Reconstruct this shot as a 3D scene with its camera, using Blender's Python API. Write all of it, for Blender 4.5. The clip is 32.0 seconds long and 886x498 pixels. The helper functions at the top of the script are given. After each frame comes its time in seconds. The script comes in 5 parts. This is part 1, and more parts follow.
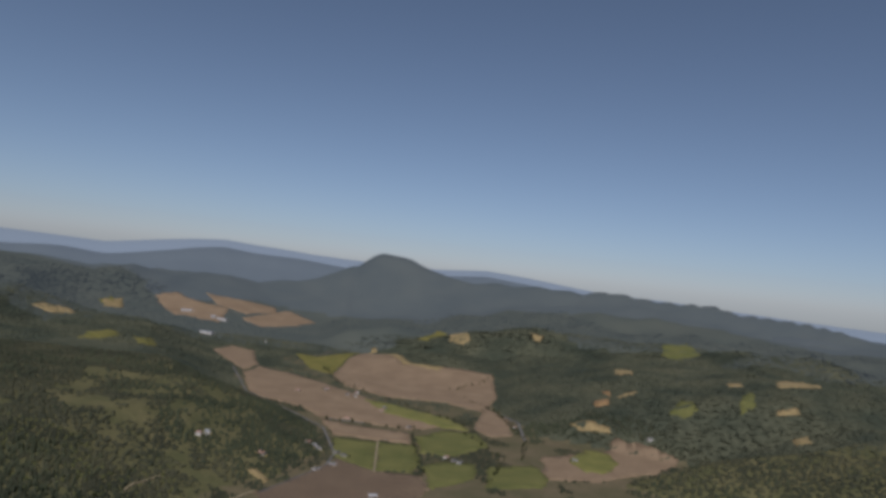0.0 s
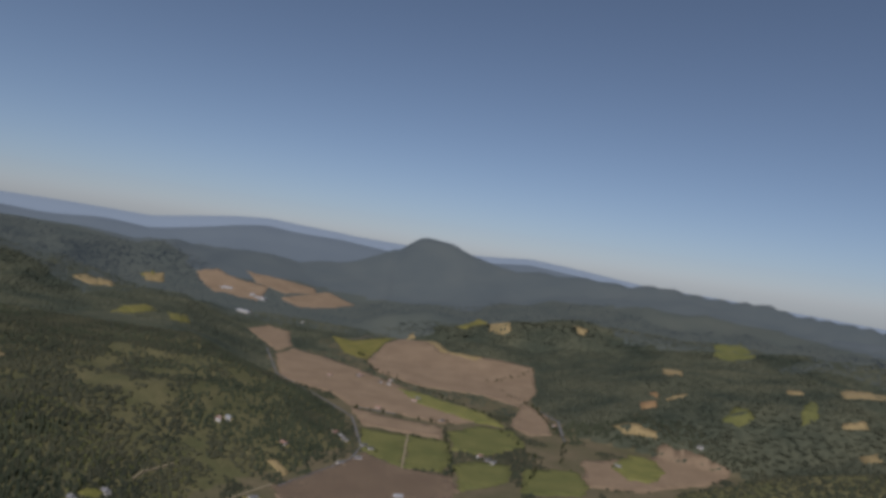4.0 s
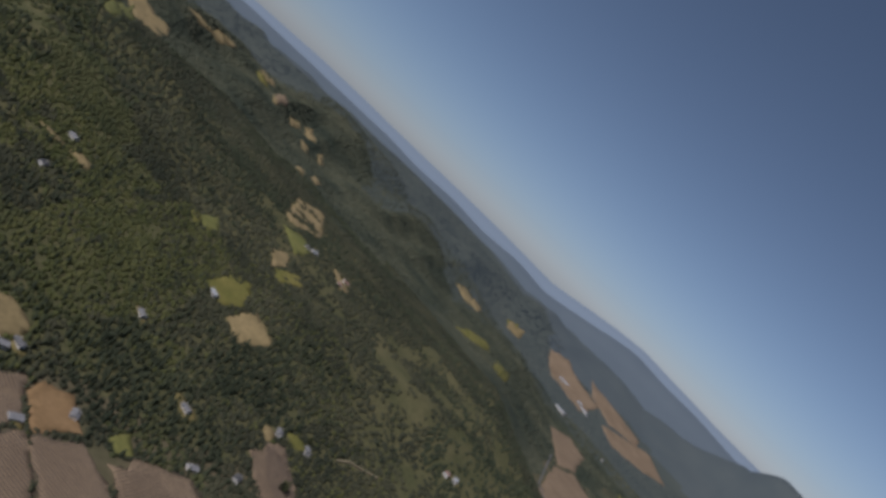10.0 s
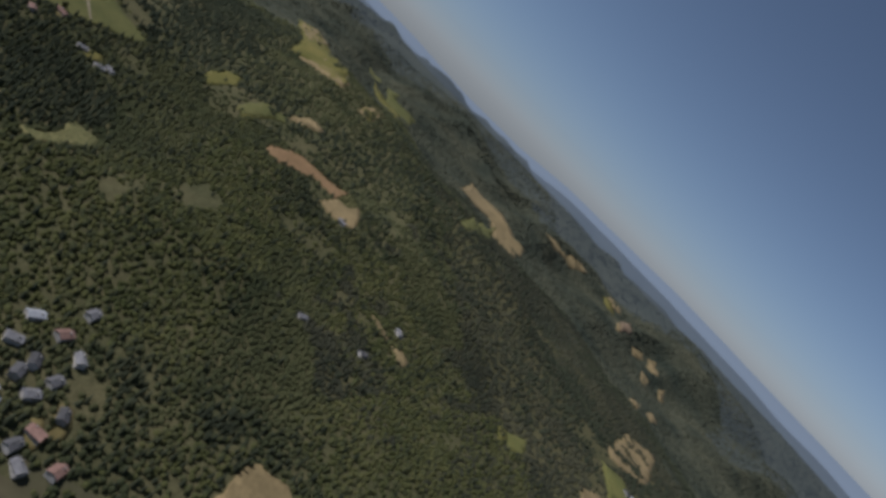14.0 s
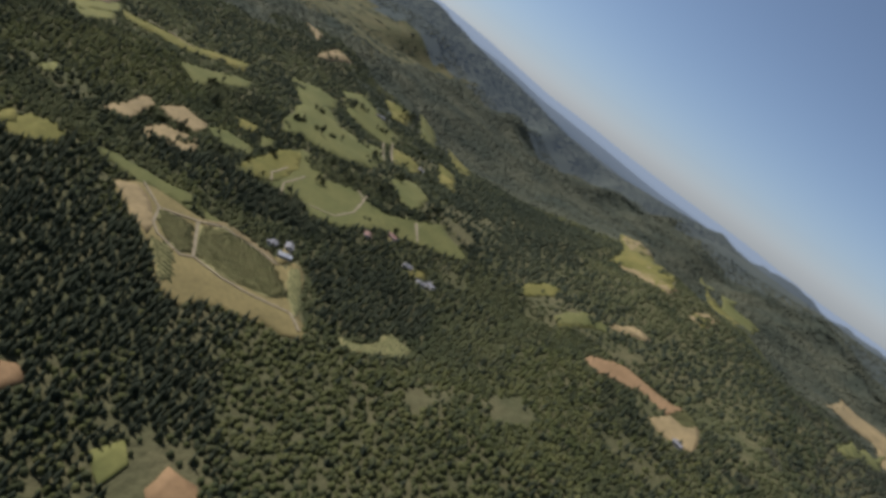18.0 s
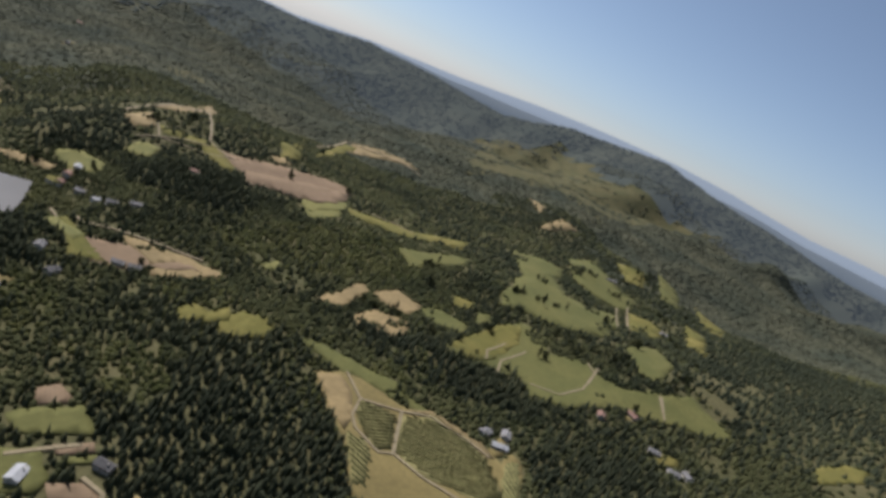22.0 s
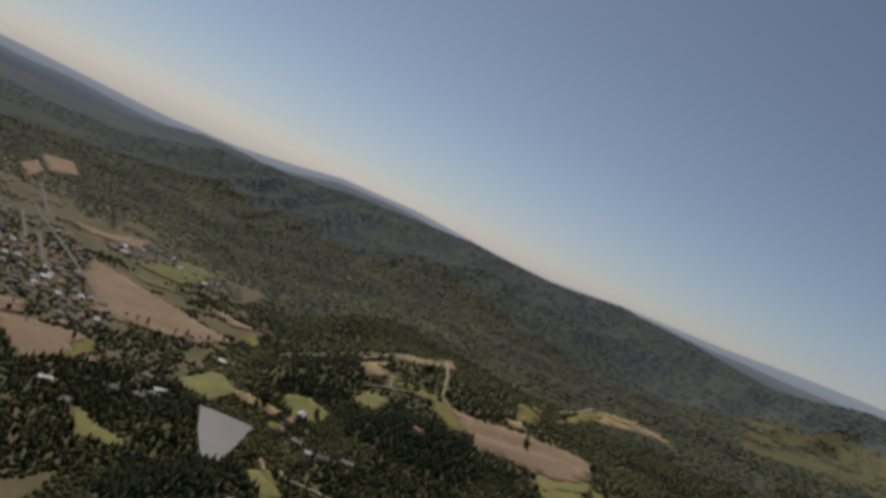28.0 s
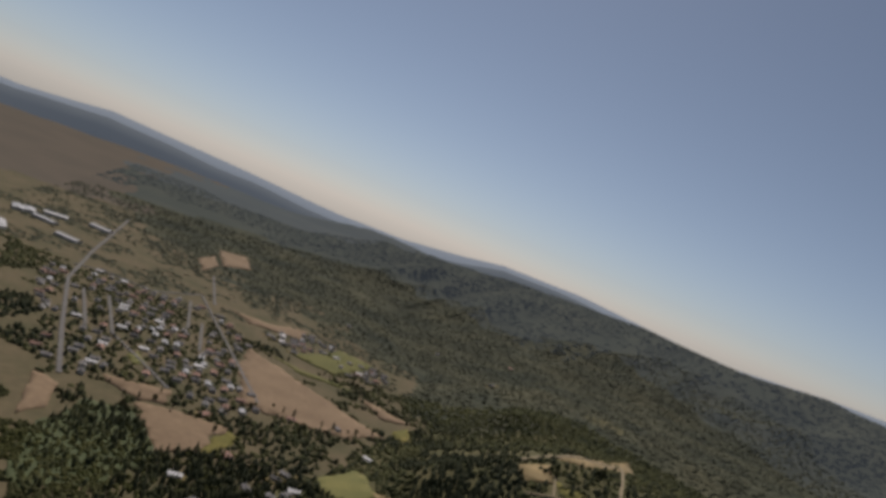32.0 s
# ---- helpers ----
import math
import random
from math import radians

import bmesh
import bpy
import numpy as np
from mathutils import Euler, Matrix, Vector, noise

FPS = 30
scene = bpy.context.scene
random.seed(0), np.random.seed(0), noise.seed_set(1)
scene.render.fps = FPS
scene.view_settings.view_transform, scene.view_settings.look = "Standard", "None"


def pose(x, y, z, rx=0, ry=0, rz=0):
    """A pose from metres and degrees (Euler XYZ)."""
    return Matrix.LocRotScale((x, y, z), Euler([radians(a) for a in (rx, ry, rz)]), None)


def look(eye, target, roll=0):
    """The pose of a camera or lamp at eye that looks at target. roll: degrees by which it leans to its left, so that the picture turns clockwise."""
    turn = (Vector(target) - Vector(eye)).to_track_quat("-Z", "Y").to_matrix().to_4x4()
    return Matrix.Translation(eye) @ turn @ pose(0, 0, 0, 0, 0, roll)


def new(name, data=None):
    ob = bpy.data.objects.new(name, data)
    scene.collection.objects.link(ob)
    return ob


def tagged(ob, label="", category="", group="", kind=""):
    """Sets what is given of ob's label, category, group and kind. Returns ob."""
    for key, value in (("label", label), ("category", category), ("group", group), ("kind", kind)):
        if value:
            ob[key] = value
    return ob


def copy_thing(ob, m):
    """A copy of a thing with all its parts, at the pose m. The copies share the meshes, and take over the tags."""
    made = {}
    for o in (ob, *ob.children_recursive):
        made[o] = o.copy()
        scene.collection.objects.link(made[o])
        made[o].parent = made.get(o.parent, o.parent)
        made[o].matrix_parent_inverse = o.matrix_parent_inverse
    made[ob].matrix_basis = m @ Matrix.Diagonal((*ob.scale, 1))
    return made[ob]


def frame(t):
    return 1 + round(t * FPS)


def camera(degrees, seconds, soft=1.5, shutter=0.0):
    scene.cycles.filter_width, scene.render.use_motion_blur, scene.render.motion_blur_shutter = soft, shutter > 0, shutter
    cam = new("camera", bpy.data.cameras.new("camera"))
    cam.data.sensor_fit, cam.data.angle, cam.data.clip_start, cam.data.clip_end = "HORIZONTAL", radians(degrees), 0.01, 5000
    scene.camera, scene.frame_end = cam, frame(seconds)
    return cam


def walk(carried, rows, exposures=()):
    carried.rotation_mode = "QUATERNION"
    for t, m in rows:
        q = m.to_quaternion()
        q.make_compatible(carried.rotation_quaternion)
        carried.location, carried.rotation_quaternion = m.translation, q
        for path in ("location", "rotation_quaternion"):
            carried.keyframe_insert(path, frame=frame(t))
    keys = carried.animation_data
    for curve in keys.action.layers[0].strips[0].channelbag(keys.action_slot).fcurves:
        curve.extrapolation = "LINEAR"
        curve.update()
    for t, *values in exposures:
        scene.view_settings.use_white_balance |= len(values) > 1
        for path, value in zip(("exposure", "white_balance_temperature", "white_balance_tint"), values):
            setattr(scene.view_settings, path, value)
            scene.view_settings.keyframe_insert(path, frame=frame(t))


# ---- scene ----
from mathutils import geometry

cam = camera(64.0, 32.0, soft=3.9)
# seconds, east, north, height, heading (to the left from north), pitch, lean
ROWS = (
    (0, -8.1, -44.6, 393.4, -0.79, 1.60, 6.08),
    (0.5, -7.0, -31.1, 393.9, -0.66, 1.25, 5.85),
    (1, -5.5, -18.2, 394.1, -0.30, 0.89, 6.97),
    (1.5, -3.7, -5.8, 393.9, -0.11, 1.09, 6.83),
    (2, -1.8, 6.2, 393.5, 0.87, 1.14, 6.47),
    (2.5, -0.1, 17.9, 393.3, 1.99, 1.02, 6.76),
    (3, 1.2, 29.3, 393.3, 2.25, 0.84, 6.62),
    (3.5, 1.8, 40.6, 393.6, 2.35, 0.51, 7.33),
    (4, 1.8, 51.8, 394.4, 2.69, 0.02, 8.22),
    (4.5, 1.6, 62.8, 395.6, 3.23, -0.48, 9.97),
    (5, 1.5, 73.8, 397.1, 3.96, -0.94, 11.85),
    (5.5, 2.2, 85.0, 398.6, 4.90, -1.43, 14.19),
    (6, 3.8, 96.9, 400.1, 6.10, -2.09, 19.17),
    (6.5, 6.4, 109.6, 401.2, 7.81, -2.93, 25.25),
    (7, 9.8, 123.2, 401.7, 9.95, -3.73, 30.77),
    (7.5, 13.5, 137.5, 401.7, 12.37, -4.04, 36.56),
    (8, 17.1, 152.3, 401.0, 15.58, -4.00, 41.29),
    (8.5, 19.7, 166.8, 399.7, 21.04, -3.95, 41.11),
    (9, 20.7, 181.0, 398.1, 26.17, -4.50, 40.40),
    (9.5, 19.5, 194.7, 396.6, 30.94, -4.97, 41.88),
    (10, 15.8, 208.4, 395.4, 34.37, -4.71, 43.50),
    (10.5, 10.1, 222.6, 395.0, 38.05, -4.76, 44.17),
    (11, 2.9, 237.5, 395.4, 42.46, -4.77, 44.39),
    (11.5, -5.4, 252.7, 396.4, 46.82, -5.63, 44.13),
    (12, -14.5, 267.6, 397.5, 50.96, -6.90, 44.17),
    (12.5, -24.3, 281.3, 398.2, 54.98, -8.26, 44.90),
    (13, -34.9, 293.1, 398.0, 58.78, -9.35, 45.88),
    (13.5, -46.1, 303.1, 396.8, 62.99, -10.41, 46.78),
    (14, -57.6, 311.5, 394.6, 66.99, -11.25, 45.96),
    (14.5, -69.1, 319.1, 391.4, 71.73, -12.07, 45.77),
    (15, -80.3, 326.4, 387.4, 76.14, -12.81, 44.25),
    (15.5, -91.4, 333.3, 382.9, 80.31, -13.44, 42.66),
    (16, -102.5, 339.7, 378.4, 84.34, -13.99, 41.18),
    (16.5, -113.9, 344.8, 374.2, 88.29, -14.41, 39.87),
    (17, -125.7, 347.7, 370.7, 92.22, -14.78, 38.50),
    (17.5, -137.5, 348.2, 367.9, 95.63, -15.10, 37.11),
    (18, -149.4, 346.6, 365.7, 99.16, -15.18, 36.07),
    (18.5, -161.0, 343.7, 363.7, 101.98, -15.22, 34.67),
    (19, -172.7, 340.7, 361.6, 105.45, -15.16, 33.79),
    (19.5, -184.9, 338.6, 359.3, 108.25, -15.01, 32.45),
    (20, -197.9, 337.6, 357.0, 111.11, -14.85, 31.33),
    (20.5, -211.4, 337.4, 355.0, 114.98, -14.74, 31.12),
    (21, -225.0, 337.6, 353.6, 117.85, -14.32, 30.61),
    (21.5, -238.4, 337.6, 352.6, 120.67, -13.91, 27.58),
    (22, -251.3, 336.6, 351.6, 123.92, -13.07, 24.68),
    (22.5, -263.3, 333.7, 350.2, 126.22, -11.95, 26.55),
    (23, -274.2, 327.8, 348.1, 127.88, -10.81, 27.68),
    (23.5, -283.3, 318.5, 345.3, 130.05, -9.93, 27.71),
    (24, -290.8, 306.8, 342.1, 132.52, -9.26, 28.04),
    (24.5, -296.8, 294.0, 338.7, 134.72, -8.56, 28.27),
    (25, -302.0, 281.5, 335.6, 136.87, -7.58, 27.85),
    (25.5, -307.3, 270.3, 333.0, 139.08, -6.42, 27.36),
    (26, -313.4, 260.8, 331.1, 141.37, -5.19, 26.63),
    (26.5, -320.9, 252.8, 329.9, 143.70, -4.12, 25.89),
    (27, -329.7, 246.0, 329.5, 146.01, -3.18, 25.20),
    (27.5, -339.7, 239.7, 329.8, 148.28, -2.41, 24.80),
    (28, -350.4, 233.2, 330.2, 150.44, -2.00, 24.78),
    (28.5, -361.1, 225.6, 330.6, 152.57, -2.39, 23.98),
    (29, -371.5, 216.4, 330.4, 155.18, -2.29, 23.76),
    (29.5, -381.0, 205.6, 329.6, 157.22, -2.02, 23.84),
    (30, -389.4, 193.5, 328.1, 159.01, -1.61, 23.55),
    (30.5, -396.6, 180.5, 326.1, 160.72, -1.07, 23.00),
    (31, -402.9, 166.8, 323.9, 162.39, -0.83, 23.52),
    (31.5, -408.4, 152.8, 321.6, 163.97, -0.71, 22.79),
    (32, -412.9, 138.6, 319.3, 165.62, -0.73, 22.67),
)
walk(cam, [(t, pose(x, y, z, 90 + p, 0, h) @ pose(0, 0, 0, 0, 0, r)) for t, x, y, z, h, p, r in ROWS],
     exposures=((0, -0.2, 5650, 17), (8, -0.25, 5600, 18), (13, -0.4, 5450, 17), (17, 0.2, 5550, 16), (22, 0.42, 5850, 16), (25, 0.2, 6000, 16), (28, -0.2, 6300, 17), (32, -0.17, 6400, 18)))

# ---- light ----
SUN_HEADING, SUN_HEIGHT = 172, 50
world = bpy.data.worlds.new("sky")
scene.world = world
world.use_nodes = True
tree = world.node_tree
sky = tree.nodes.new("ShaderNodeTexSky")
sky.sky_type, sky.sun_disc = "NISHITA", False
sky.sun_elevation, sky.sun_rotation = radians(SUN_HEIGHT), radians(-SUN_HEADING)
sky.altitude, sky.air_density, sky.dust_density, sky.ozone_density = 0, 0.75, 0.25, 1.9
calm = tree.nodes.new("ShaderNodeHueSaturation")
calm.inputs["Saturation"].default_value, calm.inputs["Hue"].default_value = 0.76, 0.489
tree.links.new(sky.outputs["Color"], calm.inputs["Color"])
tree.links.new(calm.outputs["Color"], tree.nodes["Background"].inputs["Color"])
tree.nodes["Background"].inputs["Strength"].default_value = 0.061
sun = new("sun", bpy.data.lights.new("sun", "SUN"))
sun.data.energy, sun.data.angle, sun.data.color = 4.6, radians(0.53), (1.0, 0.94, 0.84)
h, e = radians(SUN_HEADING), radians(SUN_HEIGHT)
sun.matrix_world = look((-math.sin(h) * math.cos(e), math.cos(h) * math.cos(e), math.sin(e)), (0, 0, 0))


# ---- materials ----
def surface(name, low, high, size, rough=0.9, grain=4.0, grain_mix=0.35, island=0.0, per_object=0.0, bump=0.0, metal=0.0, rows=None, spec=0.25, leaf=0.0):
    """A two-scale material: patches of that size in metres between two colours, grain, relief, and spread from piece to piece."""
    m = bpy.data.materials.new(name)
    m.use_nodes = True
    nt = m.node_tree
    b = nt.nodes["Principled BSDF"]
    b.inputs["Roughness"].default_value, b.inputs["Metallic"].default_value = rough, metal
    b.inputs["Specular IOR Level"].default_value = spec
    co = nt.nodes.new("ShaderNodeTexCoord")

    def noisy(scale, detail):
        n = nt.nodes.new("ShaderNodeTexNoise")
        n.inputs["Scale"].default_value, n.inputs["Detail"].default_value = scale, detail
        nt.links.new(co.outputs["Object"], n.inputs["Vector"])
        r = nt.nodes.new("ShaderNodeMapRange")
        r.inputs["From Min"].default_value, r.inputs["From Max"].default_value = 0.3, 0.7
        nt.links.new(n.outputs["Fac"], r.inputs["Value"])
        return r.outputs["Result"]

    def mixed(fac, a, c, kind="MIX"):
        x = nt.nodes.new("ShaderNodeMix")
        x.data_type, x.blend_type = "RGBA", kind
        for socket, v in ((x.inputs["Factor"], fac), (x.inputs["A"], a), (x.inputs["B"], c)):
            if isinstance(v, bpy.types.NodeSocket):
                nt.links.new(v, socket)
            else:
                socket.default_value = (*v, 1) if isinstance(v, tuple) else v
        return x.outputs["Result"]

    big = noisy(1 / size, 3)
    col = mixed(big, low, high)
    fine = noisy(1 / grain, 2)
    f = nt.nodes.new("ShaderNodeMath")
    f.operation = "MULTIPLY"
    f.inputs[1].default_value = grain_mix
    nt.links.new(fine, f.inputs[0])
    col = mixed(f.outputs["Value"], col, tuple(c * 0.45 for c in low))
    spread = None
    if island:
        g = nt.nodes.new("ShaderNodeNewGeometry")
        spread, width = g.outputs["Random Per Island"], island
    if per_object:
        g = nt.nodes.new("ShaderNodeObjectInfo")
        spread, width = g.outputs["Random"], per_object
    if spread:
        r = nt.nodes.new("ShaderNodeMapRange")
        r.inputs["To Min"].default_value, r.inputs["To Max"].default_value = 1 - width, 1 + width
        nt.links.new(spread, r.inputs["Value"])
        hsv = nt.nodes.new("ShaderNodeHueSaturation")
        nt.links.new(r.outputs["Result"], hsv.inputs["Value"])
        nt.links.new(col, hsv.inputs["Color"])
        col = hsv.outputs["Color"]
    if rows:
        gap, turn, dark = rows
        mp = nt.nodes.new("ShaderNodeMapping")
        mp.inputs["Rotation"].default_value = (0, 0, radians(turn))
        nt.links.new(co.outputs["Object"], mp.inputs["Vector"])
        w = nt.nodes.new("ShaderNodeTexWave")
        w.inputs["Scale"].default_value, w.inputs["Distortion"].default_value = 0.314 / gap, 0.6
        nt.links.new(mp.outputs["Vector"], w.inputs["Vector"])
        k = nt.nodes.new("ShaderNodeMath")
        k.operation, k.inputs[1].default_value = "MULTIPLY", 0.5
        nt.links.new(w.outputs["Fac"], k.inputs[0])
        col = mixed(k.outputs["Value"], col, dark)
    nt.links.new(col, b.inputs["Base Color"])
    if bump:
        bp = nt.nodes.new("ShaderNodeBump")
        bp.inputs["Strength"].default_value, bp.inputs["Distance"].default_value = 0.6, bump
        nt.links.new(fine, bp.inputs["Height"])
        nt.links.new(bp.outputs["Normal"], b.inputs["Normal"])
    if leaf:
        thin, mix = nt.nodes.new("ShaderNodeBsdfTranslucent"), nt.nodes.new("ShaderNodeMixShader")
        nt.links.new(col, thin.inputs["Color"])
        mix.inputs["Fac"].default_value = leaf
        nt.links.new(b.outputs["BSDF"], mix.inputs[1])
        nt.links.new(thin.outputs["BSDF"], mix.inputs[2])
        nt.links.new(mix.outputs["Shader"], nt.nodes["Material Output"].inputs["Surface"])
    return m


M = {
    "ground": surface("hill_grass", (0.07, 0.07, 0.03), (0.115, 0.1, 0.046), 60, grain=7, bump=1.5, spec=0.08),
    "woodland": surface("far_woodland_canopy", (0.04, 0.047, 0.032), (0.094, 0.092, 0.055), 150, grain=16, grain_mix=0.5, bump=6.0, spec=0.05, island=0.06),
    "floor": surface("valley_floor_soil_and_grass", (0.078, 0.072, 0.036), (0.128, 0.1, 0.058), 75, grain=10, grain_mix=0.3, spec=0.08),
    "conifer": surface("conifer_needles", (0.052, 0.062, 0.038), (0.094, 0.102, 0.056), 120, grain=1.2, grain_mix=0.15, island=0.1, spec=0.1, leaf=0.48),
    "broadleaf": surface("oak_leaves", (0.064, 0.074, 0.034), (0.142, 0.142, 0.06), 75, grain=1.5, grain_mix=0.15, island=0.1, spec=0.1, leaf=0.48),
    "dusky": surface("dusky_oak_leaves", (0.046, 0.05, 0.032), (0.1, 0.096, 0.054), 90, grain=1.5, grain_mix=0.15, island=0.1, spec=0.1, leaf=0.4),
    "spring": surface("spring_leaves", (0.092, 0.102, 0.036), (0.164, 0.16, 0.058), 45, grain=1.5, grain_mix=0.15, island=0.14, spec=0.1, leaf=0.48),
    "brown": surface("tilled_vineyard_soil", (0.172, 0.12, 0.072), (0.245, 0.174, 0.105), 70, grain=7, rows=(3.0, 20, (0.15, 0.108, 0.068)), spec=0.1),
    "green": surface("green_vineyard_cover", (0.09, 0.092, 0.029), (0.146, 0.132, 0.044), 60, grain=6, rows=(3.0, 70, (0.085, 0.092, 0.03)), spec=0.1),
    "meadow": surface("meadow_grass", (0.105, 0.1, 0.025), (0.175, 0.146, 0.042), 45, grain=5, spec=0.1),
    "bright": surface("spring_grass", (0.112, 0.112, 0.028), (0.168, 0.152, 0.04), 40, grain=5),
    "dry": surface("dry_grass", (0.175, 0.13, 0.056), (0.275, 0.2, 0.088), 35, grain=5),
    "orange": surface("bare_red_soil", (0.19, 0.115, 0.048), (0.26, 0.16, 0.072), 35, grain=5),
    "vineyard": surface("vineyard_grass", (0.138, 0.108, 0.036), (0.19, 0.146, 0.05), 40, grain=4),
    "block": surface("vineyard_block_grass", (0.145, 0.13, 0.045), (0.19, 0.165, 0.06), 40, grain=4),
    "grove": surface("orchard_floor", (0.05, 0.065, 0.025), (0.07, 0.085, 0.03), 40, grain=5),
    "vine": surface("vine_leaves", (0.09, 0.096, 0.034), (0.125, 0.125, 0.046), 20, grain=0.8, island=0.2),
    "road": surface("worn_asphalt", (0.1, 0.095, 0.088), (0.14, 0.132, 0.12), 12, grain=1.5),
    "track": surface("pale_dirt_track", (0.2, 0.162, 0.092), (0.26, 0.21, 0.125), 8, grain=1.5),
    "bark": surface("bark", (0.07, 0.05, 0.035), (0.12, 0.09, 0.065), 1.5, grain=0.3),
    "wall_paint": surface("pale_render_wall", (0.36, 0.33, 0.28), (0.5, 0.46, 0.4), 6, grain=0.8, grain_mix=0.1, per_object=0.3),
    "roof_clay": surface("clay_tile_roof", (0.2, 0.115, 0.085), (0.28, 0.17, 0.125), 4, grain=0.5, per_object=0.3),
    "roof_grey": surface("grey_shingle_roof", (0.11, 0.105, 0.1), (0.2, 0.19, 0.18), 4, grain=0.5, per_object=0.5),
    "roof_white": surface("white_metal_roof", (0.26, 0.26, 0.26), (0.38, 0.38, 0.37), 6, rough=0.5, grain=1, grain_mix=0.08),
    "glass": surface("dark_window_glass", (0.02, 0.025, 0.03), (0.03, 0.035, 0.04), 2, rough=0.1, grain=1, spec=0.6),
    "door": surface("brown_door_wood", (0.14, 0.08, 0.05), (0.18, 0.11, 0.07), 1, grain=0.2),
    "teal": surface("teal_pond_water", (0.012, 0.055, 0.075), (0.016, 0.065, 0.085), 30, rough=0.12, grain=8, grain_mix=0.1, bump=0.02, spec=0.5),
    "grey_water": surface("silty_reservoir_water", (0.092, 0.084, 0.07), (0.11, 0.1, 0.084), 60, rough=0.4, grain=10, grain_mix=0.08, bump=0.02, spec=0.3),
    "bank": surface("earth_bank", (0.16, 0.13, 0.08), (0.24, 0.19, 0.12), 10, grain=2),
}


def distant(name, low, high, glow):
    """Far hills with haze put into their colour and a faint glow, over broad patches of woods and scrub."""
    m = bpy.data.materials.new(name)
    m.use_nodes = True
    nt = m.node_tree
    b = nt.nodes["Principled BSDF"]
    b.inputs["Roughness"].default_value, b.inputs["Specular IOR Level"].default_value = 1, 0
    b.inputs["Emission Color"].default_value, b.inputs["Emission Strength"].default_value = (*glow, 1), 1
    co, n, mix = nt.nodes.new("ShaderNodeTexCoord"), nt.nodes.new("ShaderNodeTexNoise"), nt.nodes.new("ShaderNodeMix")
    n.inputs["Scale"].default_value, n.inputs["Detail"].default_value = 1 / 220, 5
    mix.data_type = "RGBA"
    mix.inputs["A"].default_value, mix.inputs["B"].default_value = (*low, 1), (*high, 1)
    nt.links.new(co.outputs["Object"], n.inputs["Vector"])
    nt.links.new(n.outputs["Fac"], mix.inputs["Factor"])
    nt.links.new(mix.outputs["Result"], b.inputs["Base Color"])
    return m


# emission stands in for haze, fainter on the nearer ranges
M["far"] = distant("painted_blue_haze", (0.05, 0.06, 0.07), (0.05, 0.06, 0.07), (0.18, 0.205, 0.225))
M["mid"] = distant("painted_grey_blue_haze", (0.04, 0.045, 0.045), (0.06, 0.065, 0.06), (0.075, 0.09, 0.105))
M["near"] = distant("painted_grey_green_haze", (0.04, 0.043, 0.038), (0.06, 0.062, 0.05), (0.042, 0.052, 0.062))
# far parts of the land, with haze put into their emission
M["floor_far"] = distant("valley_floor_painted_haze", (0.07, 0.06, 0.042), (0.115, 0.09, 0.062), (0.02, 0.023, 0.026))
M["slope"] = distant("woods_thin_painted_haze", (0.034, 0.04, 0.03), (0.07, 0.07, 0.046), (0.025, 0.03, 0.035))
M["slope_far"] = distant("woods_painted_haze", (0.034, 0.04, 0.034), (0.062, 0.064, 0.048), (0.042, 0.05, 0.06))


# ---- shaping helpers ----
def mesh_of(name, verts, tris, mats, index=None, smooth=False):
    """A mesh from arrays of corners and triangles."""
    me = bpy.data.meshes.new(name)
    verts, tris = np.asarray(verts, np.float32), np.asarray(tris, np.int32)
    me.vertices.add(len(verts))
    me.vertices.foreach_set("co", verts.ravel())
    me.loops.add(tris.size)
    me.loops.foreach_set("vertex_index", tris.ravel())
    me.polygons.add(len(tris))
    me.polygons.foreach_set("loop_start", np.arange(0, tris.size, 3, dtype=np.int32))
    if index is not None:
        me.polygons.foreach_set("material_index", np.asarray(index, np.int32))
    for m in mats:
        me.materials.append(m)
    me.polygons.foreach_set("use_smooth", np.full(len(tris), smooth))
    me.update(calc_edges=True)
    return me


def child(name, me, parent, label=""):
    ob = new(name, me)
    ob.parent = parent
    return tagged(ob, label)


def box(x0, y0, z0, x1, y1, z1):
    v = [(x, y, z) for z in (z0, z1) for y in (y0, y1) for x in (x0, x1)]
    f = [(0, 2, 3), (0, 3, 1), (4, 5, 7), (4, 7, 6), (0, 1, 5), (0, 5, 4), (2, 6, 7), (2, 7, 3), (0, 4, 6), (0, 6, 2), (1, 3, 7), (1, 7, 5)]
    return v, f


def joined(*pieces):
    v, f = [], []
    for pv, pf in pieces:
        f += [tuple(i + len(v) for i in t) for t in pf]
        v += list(pv)
    return v, f


def inside(x, y, corners):
    """Which places lie within a plan outline."""
    x, y = np.asarray(x, float), np.asarray(y, float)
    hit = np.zeros(x.shape, bool)
    for (ax, ay), (bx, by) in zip(corners, corners[1:] + corners[:1]):
        if ay != by:
            hit ^= ((ay > y) != (by > y)) & (x < (bx - ax) * (y - ay) / (by - ay) + ax)
    return hit


rng = np.random.default_rng(5)

# ---- the shape of the land ----

def lattice(ix, iy, seed):
    """A repeatable value from 0 to 1 for each lattice cell."""
    n = (ix * 374761393 + iy * 668265263 + seed * 974634777) & 0x7FFFFFFF
    n = ((n ^ (n >> 13)) * 1274126177) & 0x7FFFFFFF
    return ((n ^ (n >> 16)) & 0xFFFF) / 65535.0


